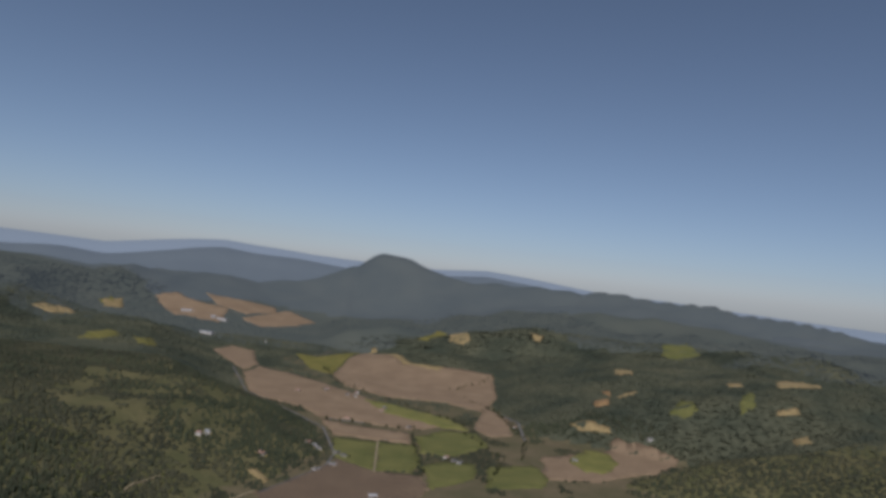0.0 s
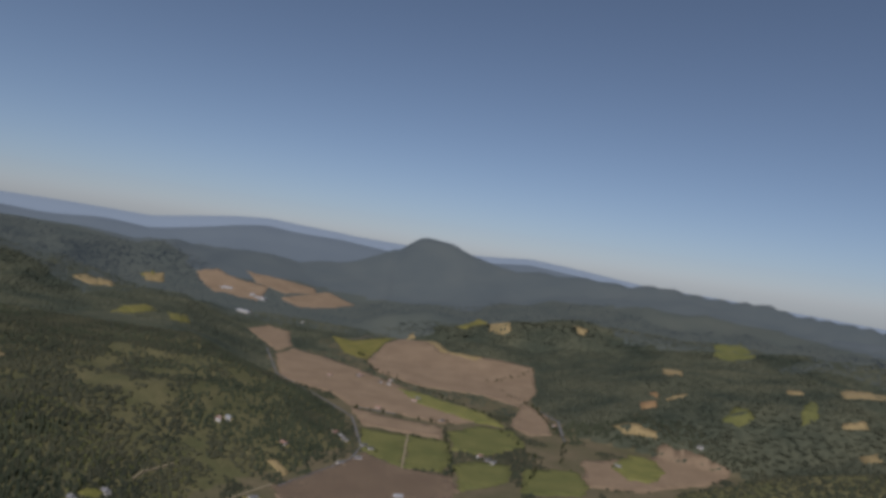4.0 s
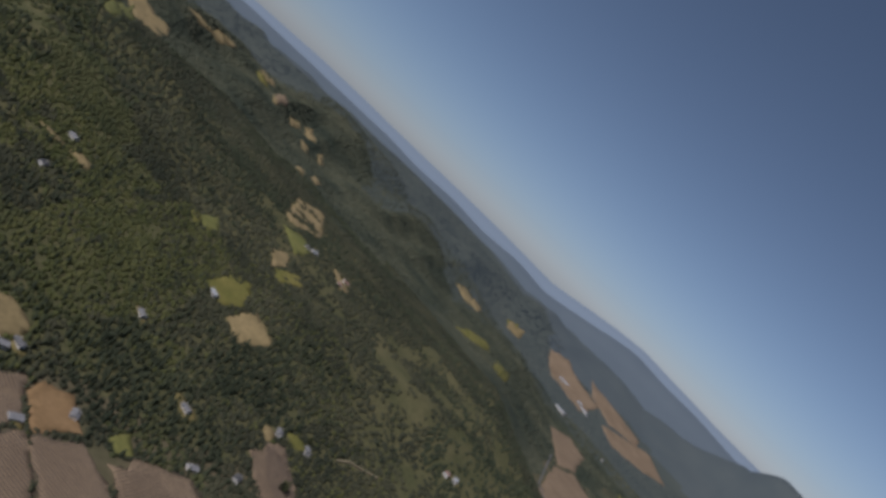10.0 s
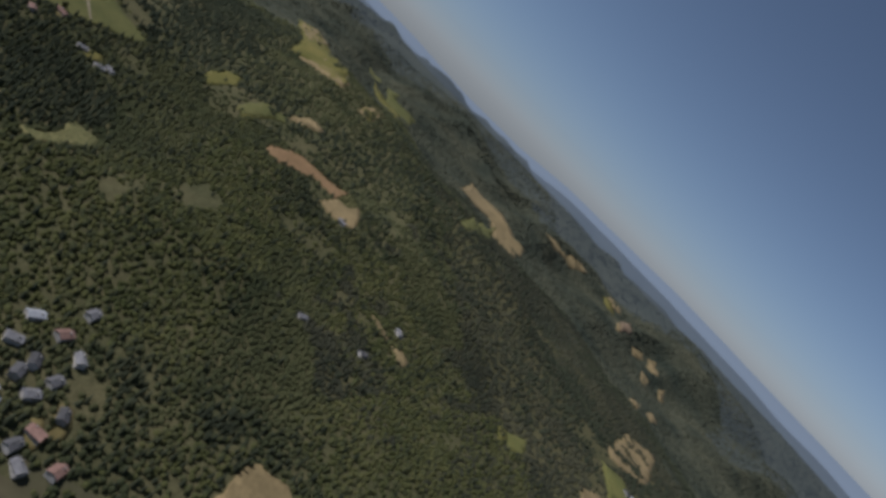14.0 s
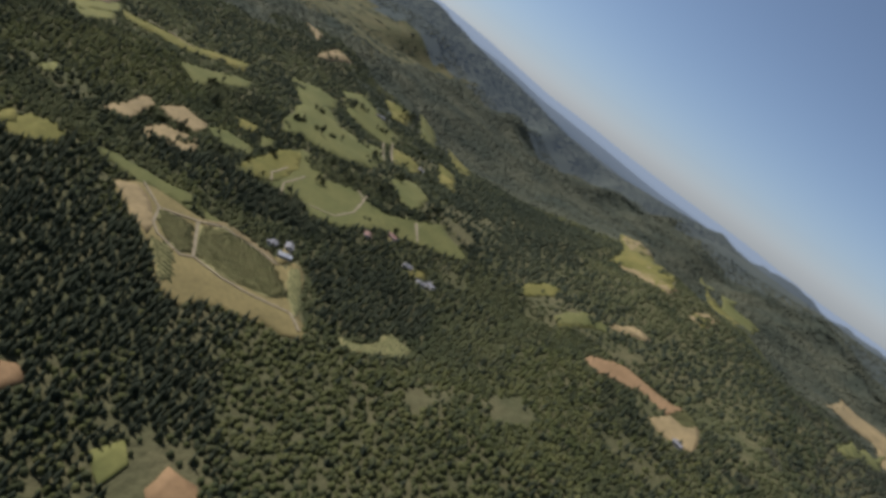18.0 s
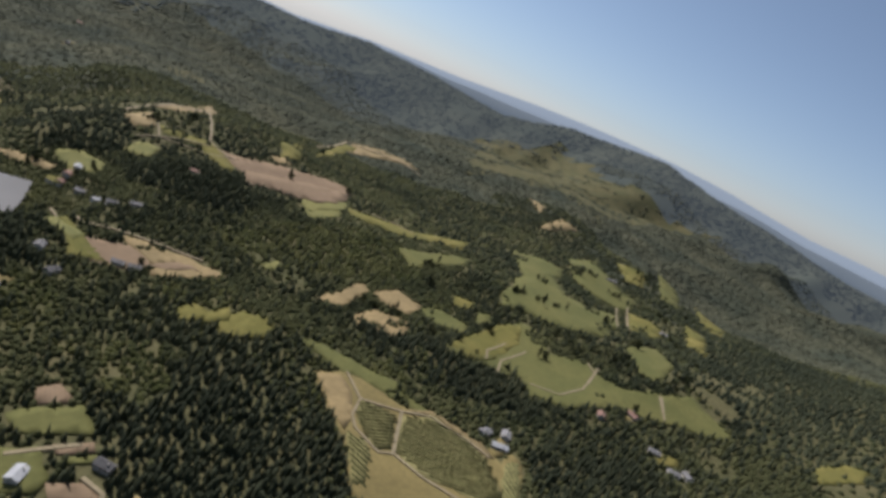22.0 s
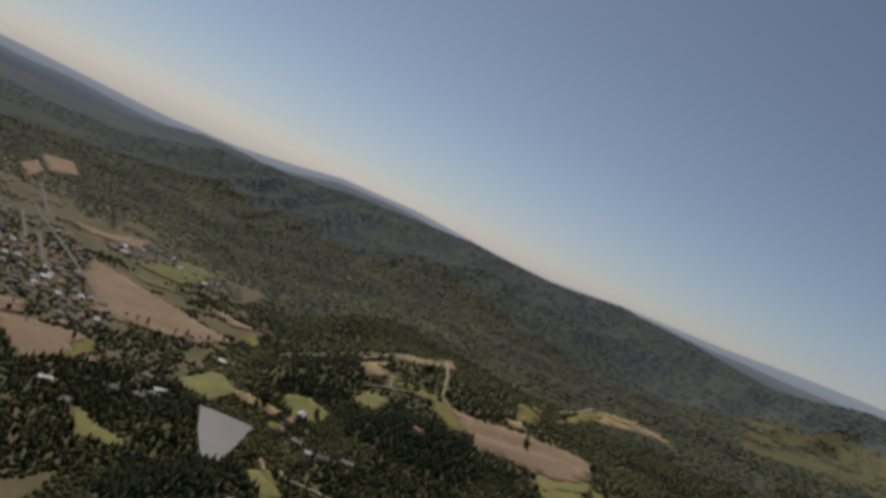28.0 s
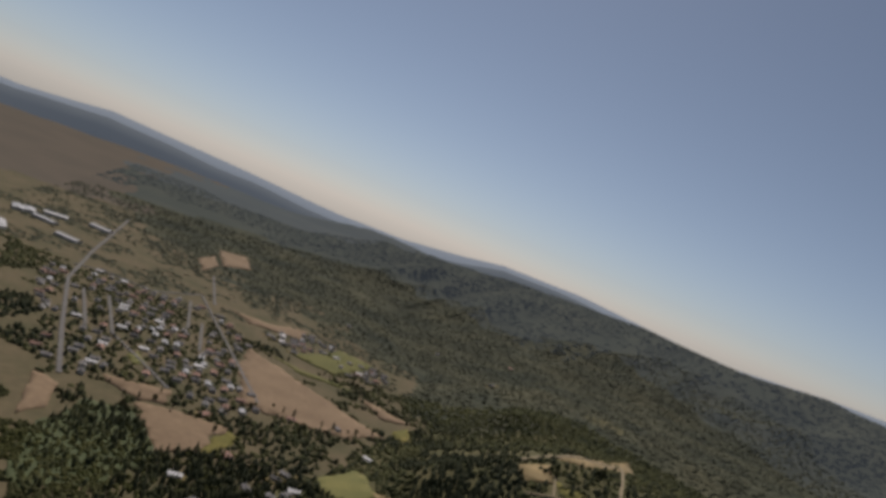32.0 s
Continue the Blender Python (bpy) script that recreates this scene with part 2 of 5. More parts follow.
def value_noise(x, y, size, seed):
    """Smooth noise from -1 to 1 with cells of that size."""
    u, v = np.asarray(x, float) / size, np.asarray(y, float) / size
    iu, iv = np.floor(u).astype(np.int64), np.floor(v).astype(np.int64)
    fu, fv = u - iu, v - iv
    fu, fv = fu * fu * (3 - 2 * fu), fv * fv * (3 - 2 * fv)
    a = lattice(iu, iv, seed) * (1 - fu) + lattice(iu + 1, iv, seed) * fu
    b = lattice(iu, iv + 1, seed) * (1 - fu) + lattice(iu + 1, iv + 1, seed) * fu
    return 2 * (a * (1 - fv) + b * fv) - 1


# feet of the western and eastern hills along the valley, and how they rise away from it
WEST_Y = (-5000, -3200, -2400, -1500, -900, -600, -400, 0, 250, 600, 740, 905, 1040, 1121, 1236, 1375, 1595, 1750, 1900, 2408, 2842, 3090, 3700, 4544, 6000)
WEST_X = (-700, -700, -800, -950, -700, -520, -440, -390, -430, -440, -390, -334, -302, -256, -200, -168, -210, -329, -470, -621, -843, -1090, -1450, -1710, -2300)
EAST_Y = (-5000, -500, 1000, 1378, 1480, 1600, 1690, 1740, 2024, 2400, 2620, 2760, 2900, 3050, 3864, 4391, 6000)
EAST_X = (1500, 1300, 760, 430, 610, 650, 420, 290, 205, 260, 335, 260, -230, -540, -608, -736, -1000)
WEST_RISE = ((0, 150, 300, 1000, 1500, 2000, 2600, 6000), (0, 42, 84, 108, 150, 165, 150, 130))
NORTH_RISE = ((0, 150, 300, 1000, 1500, 2500, 3500, 6000), (0, 42, 84, 108, 160, 225, 250, 240))
EAST_RISE = ((0, 150, 400, 900, 1800, 3000, 6000), (0, 55, 120, 170, 225, 250, 240))
# basins dug for water: east, north, reach, level
BASINS = ((-600, -455, 98, 38.0), (-205, 915, 60, 0.8))
# further hills: east, north, height, reach along and across, turn in degrees
HILLS = []


def hill(x, y, height, along, across, turn):
    HILLS.append((x, y, height, along, across, math.radians(turn)))


hill(-1430, 640, 80, 420, 320, 30)
hill(-1209, 846, 30, 260, 180, 0)
hill(-940, -650, 60, 240, 170, 0)
hill(-721, -623, 24, 75, 55, 20)
hill(-520, -297, 26, 80, 60, 20)
hill(-840, -4, 16, 70, 40, 20)
hill(-842, -451, 20, 90, 55, 20)
hill(-943, -1013, 18, 60, 50, 20)
hill(100, 2680, 70, 320, 220, 0)
# crests of the ranges round the valley: corners east, north, height; reach
CRESTS = (
    (((-1439, -2996, 217), (-1798, -2873, 270), (-2117, -2642, 288), (-2458, -2326, 281), (-2701, -2160, 314), (-2860, -1905, 304),
      (-3048, -1549, 267), (-3238, -1254, 348), (-3403, -866, 369), (-3408, -446, 298)), 720),
    (((-3408, -446, 298), (-3474, 189, 223), (-3400, 740, 261), (-2901, 1526, 256), (-2643, 1997, 262), (-2315, 2329, 272), (-2577, 2617, 279), (-2005, 3562, 246), (-1791, 4153, 130)), 800),
    (((-652, 4576, 55), (-476, 4614, 294), (-315, 4585, 459), (-158, 4583, 440), (-2, 4581, 387), (274, 4599, 350), (600, 4560, 362), (760, 4540, 384), (984, 4499, 386), (1150, 4420, 398), (1354, 4324, 362), (1560, 4210, 350), (1690, 4150, 362), (1815, 4091, 318), (2185, 3893, 310), (2599, 3676, 196)), 430),
    (((-689, -4391, 57), (-1093, -3844, 122), (-1439, -2996, 207)), 300),
)


def crest(x, y, corners, reach):
    """The height that a range gives at each place, and how near its top it is."""
    best, near = np.zeros(np.shape(x)), np.zeros(np.shape(x))
    for (ax, ay, az), (bx, by, bz) in zip(corners, corners[1:]):
        ux, uy = bx - ax, by - ay
        s = np.clip(((x - ax) * ux + (y - ay) * uy) / (ux * ux + uy * uy), 0, 1)
        d = np.hypot(x - ax - s * ux, y - ay - s * uy)
        best = np.maximum(best, (az + s * (bz - az)) * np.exp(-((d / reach) ** 1.5)))
        near = np.maximum(near, np.exp(-((d / 260) ** 2)))
    return best, near


def apron(x, y):
    """How the valley climbs at its two far ends."""
    r, a = np.hypot(x + 100, y - 150), np.degrees(np.arctan2(-(x + 100), y - 150))
    north = np.clip(1 - np.abs(a - 15) / 10, 0, 1) ** 0.5 * np.clip(r - 3300, 0, 2000) * 0.13
    south = np.clip(1 - np.abs(np.mod(a, 360) - 182) / 30, 0, 1) ** 0.5 * np.clip(r - 2500, 0, 2600) * 0.075
    return north + south


def ribs(x, y):
    """Spurs (above 0) and ravines (below) that run down from the crests towards the valley."""
    r, a = np.hypot(x + 100, y - 150), np.mod(np.degrees(np.arctan2(-(x + 100), y - 150)) + 90, 360)
    a = a * 50 + 0.35 * r + 110 * value_noise(x, y, 500, 14)
    broad, small = value_noise(a, 0.25 * r, 420, 15), value_noise(a, 0.4 * r, 170, 16)
    return 1.0 - 2.2 * np.sqrt(broad ** 2 + 0.02) + 0.45 * (1 - 2.2 * np.sqrt(small ** 2 + 0.02))


def height(x, y):
    """The ground's height over the valley floor."""
    x, y = np.asarray(x, float), np.asarray(y, float)
    wob = (60 * value_noise(x, y, 420, 3) + 25 * value_noise(x, y, 170, 4)) * np.interp(y, (500, 800), (1, 0.3))
    west = np.interp(y, WEST_Y, WEST_X) - x + wob
    east = x - np.interp(y, EAST_Y, EAST_X) + wob
    k = np.clip((y - 300) / 900, 0, 1)
    z = np.interp(west, *WEST_RISE) * (1 - k) + np.interp(west, *NORTH_RISE) * k + np.interp(east, *EAST_RISE)
    for hx, hy, hz, al, ac, tn in HILLS:
        c, s = math.cos(tn), math.sin(tn)
        u, v = (x - hx) * c + (y - hy) * s, (y - hy) * c - (x - hx) * s
        z = z + hz * np.exp(-(u / al) ** 2 - (v / ac) ** 2)
    top, near = 0 * x, 0 * x
    for corners, reach in CRESTS:
        t, k = crest(x, y, corners, reach)
        top, near = np.maximum(top, t), np.maximum(near, k)
    z = (np.maximum(z, 0) ** 5 + top ** 5) ** 0.2
    calm = np.clip((top - 0.8 * z) / (0.2 * z + 1), 0, 1)
    rough = (1 - 0.75 * np.maximum(0.6 * calm, near)) * np.clip(z / 160, 0, 1)
    n = 0.55 * (1 - 2 * np.abs(value_noise(x, y, 640, 7))) + 0.28 * (1 - 2 * np.abs(value_noise(x, y, 280, 8))) + 0.12 * value_noise(x, y, 110, 9)
    spur = (1 - 0.9 * calm) * np.clip((z - 70) / 150, 0, 1) * 75 * (0.25 - np.abs(value_noise(x + 0.5 * y, y, 760, 12)) - 0.5 * np.abs(value_noise(x, y - 0.4 * x, 330, 13)))
    spur = spur * (1 - near) + (1 - near) * np.clip((top - 40) / 90, 0, 1) * 58 * (ribs(x, y) - 0.3)
    z = z + spur + rough * 48 * (n - 0.05) + 3 * value_noise(x, y, 900, 5)
    for px, py, pr, level in BASINS:
        k = np.clip((pr - np.hypot(x - px, y - py)) / 30, 0, 1)
        z = z * (1 - k) + (level - 3) * k
    return z + apron(x, y)


# ---- ground ----
xs = np.concatenate([np.arange(-5200, -2200, 60), np.arange(-2200, 900, 16), np.arange(900, 3300, 60)])
ys = np.concatenate([np.arange(-5200, -2000, 60), np.arange(-2000, 2200, 16), np.arange(2200, 5300, 50)])
gx, gy = np.meshgrid(xs, ys)
gz = height(gx, gy)
gz = gz * np.clip((4600 - np.hypot(gx + 250, gy - 250)) / 300, 0, 1)
n = len(xs)
i = (np.arange(len(ys) - 1)[:, None] * n + np.arange(n - 1)).ravel()
quads = np.concatenate([np.stack([i, i + 1, i + n + 1], 1), np.stack([i, i + n + 1, i + n], 1)])
# a grassy spur of the western range
SPUR = [(-2720, -1367), (-2823, -1208), (-3071, -1171), (-2844, -839), (-2908, -609), (-3072, -398), (-2895, -525), (-2211, -456), (-1955, -446), (-2004, -626), (-1953, -753), (-1724, -715), (-2425, -1164), (-2833, -1435)]
qx, qy = gx.ravel()[quads[:, 0]], gy.ravel()[quads[:, 0]]
soil = (gz - apron(gx, gy)).ravel()[quads].max(1) < 9 + 4 * value_noise(qx, qy, 80, 61)
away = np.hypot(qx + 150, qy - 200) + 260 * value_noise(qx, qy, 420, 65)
# faces farther off take the materials that glow in place of haze
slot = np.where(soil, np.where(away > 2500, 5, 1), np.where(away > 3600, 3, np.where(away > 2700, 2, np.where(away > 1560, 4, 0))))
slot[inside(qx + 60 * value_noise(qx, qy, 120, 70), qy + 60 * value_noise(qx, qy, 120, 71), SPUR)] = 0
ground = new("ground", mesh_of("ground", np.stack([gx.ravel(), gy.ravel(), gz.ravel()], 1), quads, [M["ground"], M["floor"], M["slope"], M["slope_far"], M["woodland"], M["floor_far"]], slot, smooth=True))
tagged(ground, "rolling valley and hill ground of grass and earth", "ground", kind="structure")

# far ranges with blue haze put into their glow, behind the near crests: heading and height of their tops
FAR_AT = (-80.0, -40.0, -29.0, -17.9, -12.9, -7.8, -3.8, -0.8, 7.1, 10.6, 14.3, 17.0, 23.4, 28.9, 35.3, 45.3, 50.3, 56.0, 62.0, 67.0, 73.0, 79.4, 87.5, 93.5, 98.5, 104.6, 109.6, 114.6, 120.1, 127.1, 135.0, 141.0, 146.9, 152.9, 159.0, 162.3, 167.2, 172.2, 180.1, 190.0, 196.0, 202.0, 220.0)
FAR_TOP = (300, 295, 320, 341, 377, 411, 386, 388, 393, 414, 431, 414, 345, 357, 364, 372, 367, 355, 336, 294, 287, 308, 317, 332, 338, 385, 402, 402, 381, 344, 323, 272, 291, 322, 317, 274, 225, 210, 238, 266, 212, 220, 215)
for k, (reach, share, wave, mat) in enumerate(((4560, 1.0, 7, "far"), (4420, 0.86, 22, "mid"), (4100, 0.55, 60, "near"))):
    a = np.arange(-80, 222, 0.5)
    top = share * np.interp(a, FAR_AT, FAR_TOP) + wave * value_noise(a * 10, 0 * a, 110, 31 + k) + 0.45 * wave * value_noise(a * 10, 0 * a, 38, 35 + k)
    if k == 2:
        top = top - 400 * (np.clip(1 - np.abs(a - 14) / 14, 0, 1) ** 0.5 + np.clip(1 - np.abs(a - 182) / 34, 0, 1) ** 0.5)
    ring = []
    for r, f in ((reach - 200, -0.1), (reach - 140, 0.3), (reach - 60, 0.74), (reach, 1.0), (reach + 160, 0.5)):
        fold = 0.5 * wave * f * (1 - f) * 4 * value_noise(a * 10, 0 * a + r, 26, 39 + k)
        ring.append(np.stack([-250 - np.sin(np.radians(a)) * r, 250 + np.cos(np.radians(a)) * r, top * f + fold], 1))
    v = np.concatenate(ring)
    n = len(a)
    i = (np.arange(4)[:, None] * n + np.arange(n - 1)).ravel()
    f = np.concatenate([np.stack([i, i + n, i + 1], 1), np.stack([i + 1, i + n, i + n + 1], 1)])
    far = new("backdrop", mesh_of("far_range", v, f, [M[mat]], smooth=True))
    tagged(far, "distant mountain range with pale blue painted haze", "mountains", kind="structure")

# ---- fields, clearings and water ----
FIELDS = []
LABELS = {
    "brown": ("vineyard_field", "brown dormant vineyard on tilled soil", "field"),
    "green": ("vineyard_field", "green vineyard with grass between the rows", "field"),
    "meadow": ("meadow", "olive green meadow among the woods", "meadow"),
    "bright": ("meadow", "bright yellow-green spring grass clearing", "meadow"),
    "dry": ("clearing", "pale dry grass clearing with bare earth", "clearing"),
    "orange": ("clearing", "reddish bare soil clearing edged by trees", "clearing"),
    "vineyard": ("hillside_vineyard", "hillside vineyard of yellow-green rows edged by conifers", "vineyard"),
    "vines": ("hillside_vineyard", "small striped vineyard plot among dark trees", "vineyard"),
    "block": ("vineyard_block", "block of green vine rows on the hillside", "vineyard"),
    "strip": ("clearing", "dry golden grass strip beside the vines", "clearing"),
    "grove": ("orchard", "dark green orchard block beside the town", "orchard"),
    "pond": ("pond", "teal farm pond with straight earth banks", "pond"),
    "water": ("reservoir", "grey silty reservoir with earth banks", "reservoir"),
}


def sheet(corners, step, lift, level=None):
    """A patch that lies on the ground within the corners, with an edge that goes down into it."""
    edge, reach = [], float(np.min(np.std(corners, 0)))
    for (ax, ay), (bx, by) in zip(corners, corners[1:] + corners[:1]):
        k = max(1, int(math.hypot(bx - ax, by - ay) / min(step, 9)))
        for j in range(k):
            x, y = ax + (bx - ax) * j / k, ay + (by - ay) * j / k
            w = min(0.2 * reach, 6.0) if level is None else 0
            edge.append((x + w * float(value_noise(x, y, 17, 51) + 0.6 * value_noise(x, y, 7, 53)), y + w * float(value_noise(x, y, 17, 52) + 0.6 * value_noise(x, y, 7, 54))))
    x0, y0 = np.min(edge, 0)
    x1, y1 = np.max(edge, 0)
    px, py = np.meshgrid(np.arange(x0, x1, step), np.arange(y0, y1, step))
    keep = inside(px, py, edge)
    pts = [Vector(p) for p in edge] + [Vector(p) for p in zip(px[keep], py[keep])]
    n = len(edge)
    v2, _, f2, *_ = geometry.delaunay_2d_cdt(pts, [(j, (j + 1) % n) for j in range(n)], [list(range(n))], 1, 1e-4)
    v2 = np.array([(p.x, p.y) for p in v2])
    z = height(v2[:, 0], v2[:, 1]) + lift if level is None else np.full(len(v2), level)
    v = np.column_stack([v2, z])
    count = {}
    for t in f2:
        for a, b in zip(t, (*t[1:], t[0])):
            count[(a, b)] = 1
    rim = [(a, b) for a, b in count if (b, a) not in count]
    low = v.copy()
    low[:, 2] -= lift + 1.5 if level is None else 4
    f = [tuple(t) for t in f2]
    for a, b in rim:
        f += [(a, a + len(v), b), (b, a + len(v), b + len(v))]
    return np.concatenate([v, low]), f


def vine_rows(corners, gap, turn, width, tall):
    """Rows of vines within the corners: low hedges, joined."""
    c, s = math.cos(turn), math.sin(turn)
    uv = [(x * c + y * s, y * c - x * s) for x, y in corners]
    (u0, v0), (u1, v1) = np.min(uv, 0), np.max(uv, 0)
    uu, vv = np.meshgrid(np.arange(u0, u1, 5.0), np.arange(v0, v1, gap))
    x, y = uu * c - vv * s, uu * s + vv * c
    keep = inside(x, y, list(corners))
    x, y = x[keep], y[keep]
    k = len(x)
    if not k:
        return None
    part_v = []
    for du, dv, dz in ((-2.4, -width, 0), (-2.4, width, 0), (-2.3, 0, tall), (2.4, -width, 0), (2.4, width, 0), (2.3, 0, tall)):
        xx, yy = x + du * c - dv * s, y + du * s + dv * c
        part_v.append(np.stack([xx, yy, height(xx, yy) + 1.1 + dz * (0.8 + 0.4 * rng.random(k))], 1))
    v = np.stack(part_v, 1).reshape(-1, 3)
    t = np.array([(0, 2, 5), (0, 5, 3), (1, 4, 5), (1, 5, 2), (0, 1, 2), (3, 5, 4)])
    return v, (np.arange(k)[:, None, None] * 6 + t).reshape(-1, 3)


def field(kind, *corners, turn=None):
    corners = list(corners)
    name, label, category = LABELS[kind]
    mid = np.mean(corners, 0)
    near = math.hypot(mid[0] + 250, mid[1] - 250) < 1000
    FIELDS.append((kind, corners))
    if kind in ("pond", "water"):
        level = 1.2 if kind == "pond" else 38.0
        v, f = sheet(corners, 14, 0, level)
        ob = new(name, mesh_of(name, v, f, [M["teal" if kind == "pond" else "grey_water"]]))
        return tagged(ob, label, category)
    v, f = sheet(corners, 10 if near else 24, {"block": 1.15, "strip": 1.1, "vineyard": 0.8}.get(kind, 0.8 + 0.05 * (len(FIELDS) % 13)))
    ob = new(name, mesh_of(name, v, f, [M[{"vines": "block", "strip": "dry"}.get(kind, kind)]], smooth=True))
    tagged(ob, label, category)
    if kind in ("block", "vines") and near or kind == "brown" and near and 450 < mid[1] < 1350:
        made = vine_rows(corners, 4.2 if kind in ("block", "vines") else 3.8, rng.choice([0.4, 1.9, 1.1]) if turn is None else radians(turn), 0.65, 1.2 if kind != "brown" else 0.7)
        if made:
            rows = child("vine_planting", mesh_of("vine_planting", *made, [M["vine" if kind != "brown" else "bark"]]), ob, "rows of low vines")
            tagged(rows, kind="stuff")
    return ob


field("brown", (-253, 1116), (-147, 1353), (-74, 1298), (10, 1295), (28, 1229), (-15, 1091), (-103, 939), (-185, 1005))
field("green", (-181, 1518), (-86, 1514), (-75, 1296), (-161, 1368))
field("green", (-83, 1513), (2, 1515), (14, 1378), (-6, 1311), (-23, 1314), (-71, 1294))
field("brown", (-232, 1667), (-172, 1643), (-19, 1620), (-9, 1523), (-89, 1526), (-184, 1534))
field("brown", (-552, 2166), (-535, 2307), (-397, 2228), (-258, 2100), (-140, 1975), (1, 1846), (90, 1780), (35, 1686), (-23, 1652), (-184, 1688), (-239, 1689), (-299, 1776), (-448, 1855))
field("brown", (-294, 2300), (-280, 2645), (-239, 2921), (-68, 2534), (92, 2510), (255, 2505), (243, 2192), (171, 1958), (77, 2039), (-105, 2032), (-230, 2132))
field("bright", (-158, 1967), (-88, 1937), (86, 1814), (129, 1709), (64, 1710), (-87, 1811))
field("green", (-2, 1593), (67, 1686), (141, 1690), (168, 1577), (86, 1456), (12, 1459))
field("dry", (-243, 2934), (-202, 2923), (-47, 2542), (77, 2509), (53, 2476), (-68, 2534))
field("meadow", (-488, 2697), (-405, 2667), (-260, 2932), (-284, 2662), (-301, 2330), (-381, 2387))
field("brown", (-897, 3414), (-747, 3845), (-580, 3686), (-639, 3518), (-770, 3319))
field("brown", (-1352, 3492), (-1301, 3654), (-1142, 3565), (-998, 3544), (-934, 3166), (-1086, 3252), (-1244, 3375))
field("brown", (-1201, 3809), (-1019, 3777), (-832, 3832), (-788, 3713), (-903, 3517), (-1066, 3573))
field("brown", (-764, 2532), (-731, 2683), (-633, 2626), (-546, 2338), (-563, 2212), (-658, 2365))
field("dry", (92, 3100), (150, 3042), (183, 2857), (152, 2844), (102, 2879))
field("dry", (418, 2854), (475, 2833), (459, 2806), (433, 2812))
field("meadow", (-36, 2952), (54, 3183), (99, 3112), (4, 2922))
field("brown", (137, 1736), (193, 2035), (244, 1897), (234, 1705), (184, 1666))
field("green", (13, 1362), (57, 1411), (126, 1419), (120, 1321), (32, 1228))
field("pond", (-229, 877), (-224, 902), (-176, 886), (-183, 856))
field("green", (-328, 922), (-307, 989), (-180, 929), (-197, 895), (-238, 889))
field("dry", (-318, 832), (-334, 906), (-328, 921), (-237, 886), (-230, 874), (-182, 851), (-164, 851), (-164, 787), (-215, 704))
field("meadow", (-309, 778), (-306, 817), (-215, 703), (-248, 723))
field("brown", (-403, 689), (-394, 733), (-384, 752), (-328, 763), (-287, 753), (-249, 722), (-216, 701), (-284, 589))
field("brown", (-306, 992), (-294, 1020), (-241, 991), (-229, 1029), (-164, 968), (-179, 930))
field("vines", (-293, 1023), (-282, 1053), (-230, 1036), (-241, 995))
field("dry", (-190, 897), (-138, 994), (-108, 981), (-92, 906), (-154, 851))
field("brown", (-434, 873), (-428, 905), (-359, 899), (-352, 888), (-355, 867), (-387, 862))
field("meadow", (-447, 914), (-442, 933), (-422, 943), (-425, 918))
field("dry", (-457, 876), (-453, 891), (-440, 895), (-435, 873))
field("dry", (-601, 861), (-617, 895), (-616, 922), (-566, 925), (-566, 870))
field("dry", (-287, 1186), (-274, 1200), (-244, 1184), (-251, 1168))
field("brown", (278, 1529), (367, 1586), (432, 1633), (482, 1689), (551, 1668), (617, 1613), (525, 1497), (432, 1432), (372, 1383), (260, 1361))
field("bright", (398, 1643), (451, 1635), (456, 1551), (403, 1445), (356, 1451), (338, 1526))
field("green", (147, 1401), (251, 1459), (268, 1365), (243, 1305), (137, 1264))
field("dry", (377, 1748), (416, 1751), (472, 1719), (475, 1706), (403, 1722))
field("orange", (466, 1883), (509, 1883), (498, 1830), (461, 1827))
field("orange", (509, 1969), (532, 1958), (517, 1904))
field("dry", (533, 1895), (598, 1937), (592, 1911), (532, 1870))
field("green", (625, 1734), (666, 1784), (690, 1755), (688, 1722), (653, 1710))
field("green", (790, 1722), (870, 1844), (873, 1818), (823, 1708), (780, 1683))
field("dry", (976, 1919), (1253, 2308), (1349, 2343), (1089, 1894), (952, 1849))
field("dry", (872, 1693), (927, 1702), (921, 1672), (865, 1669))
field("dry", (861, 1957), (890, 1937), (878, 1898), (841, 1908))
field("green", (963, 2841), (1157, 3107), (1049, 2651), (961, 2606), (911, 2678))
field("dry", (649, 2360), (685, 2279), (627, 2087), (625, 2268))
field("dry", (865, 1593), (903, 1600), (882, 1544), (851, 1550))
field("meadow", (-1057, 2187), (-1030, 2297), (-948, 2193), (-940, 2041))
field("meadow", (-924, 2229), (-867, 2222), (-808, 2063), (-835, 2039))
field("dry", (-1497, 3245), (-1445, 3345), (-1386, 3224), (-1433, 3135))
field("dry", (-1478, 2813), (-1440, 2867), (-1319, 2632), (-1377, 2645))
field("dry", (-1010, 1210), (-1196, 1397), (-1192, 1494), (-982, 1316), (-966, 1244), (-968, 1190))
field("dry", (-801, 1039), (-821, 1100), (-762, 1054), (-742, 1008))
field("meadow", (-739, 1012), (-745, 1073), (-707, 1051), (-700, 993))
field("dry", (-851, 1249), (-827, 1269), (-772, 1237), (-785, 1220))
field("bright", (-931, 1149), (-921, 1202), (-873, 1199), (-831, 1120))
field("meadow", (-986, 1991), (-1054, 2237), (-963, 2210), (-942, 2049))
field("meadow", (-890, 2170), (-882, 2280), (-802, 2109), (-806, 2033))
field("meadow", (-1501, 3210), (-1484, 3303), (-1440, 3300), (-1429, 3148))
field("dry", (-1460, 2598), (-1467, 2748), (-1347, 2638), (-1380, 2592))
field("meadow", (-795, 862), (-816, 884), (-780, 879), (-773, 864))
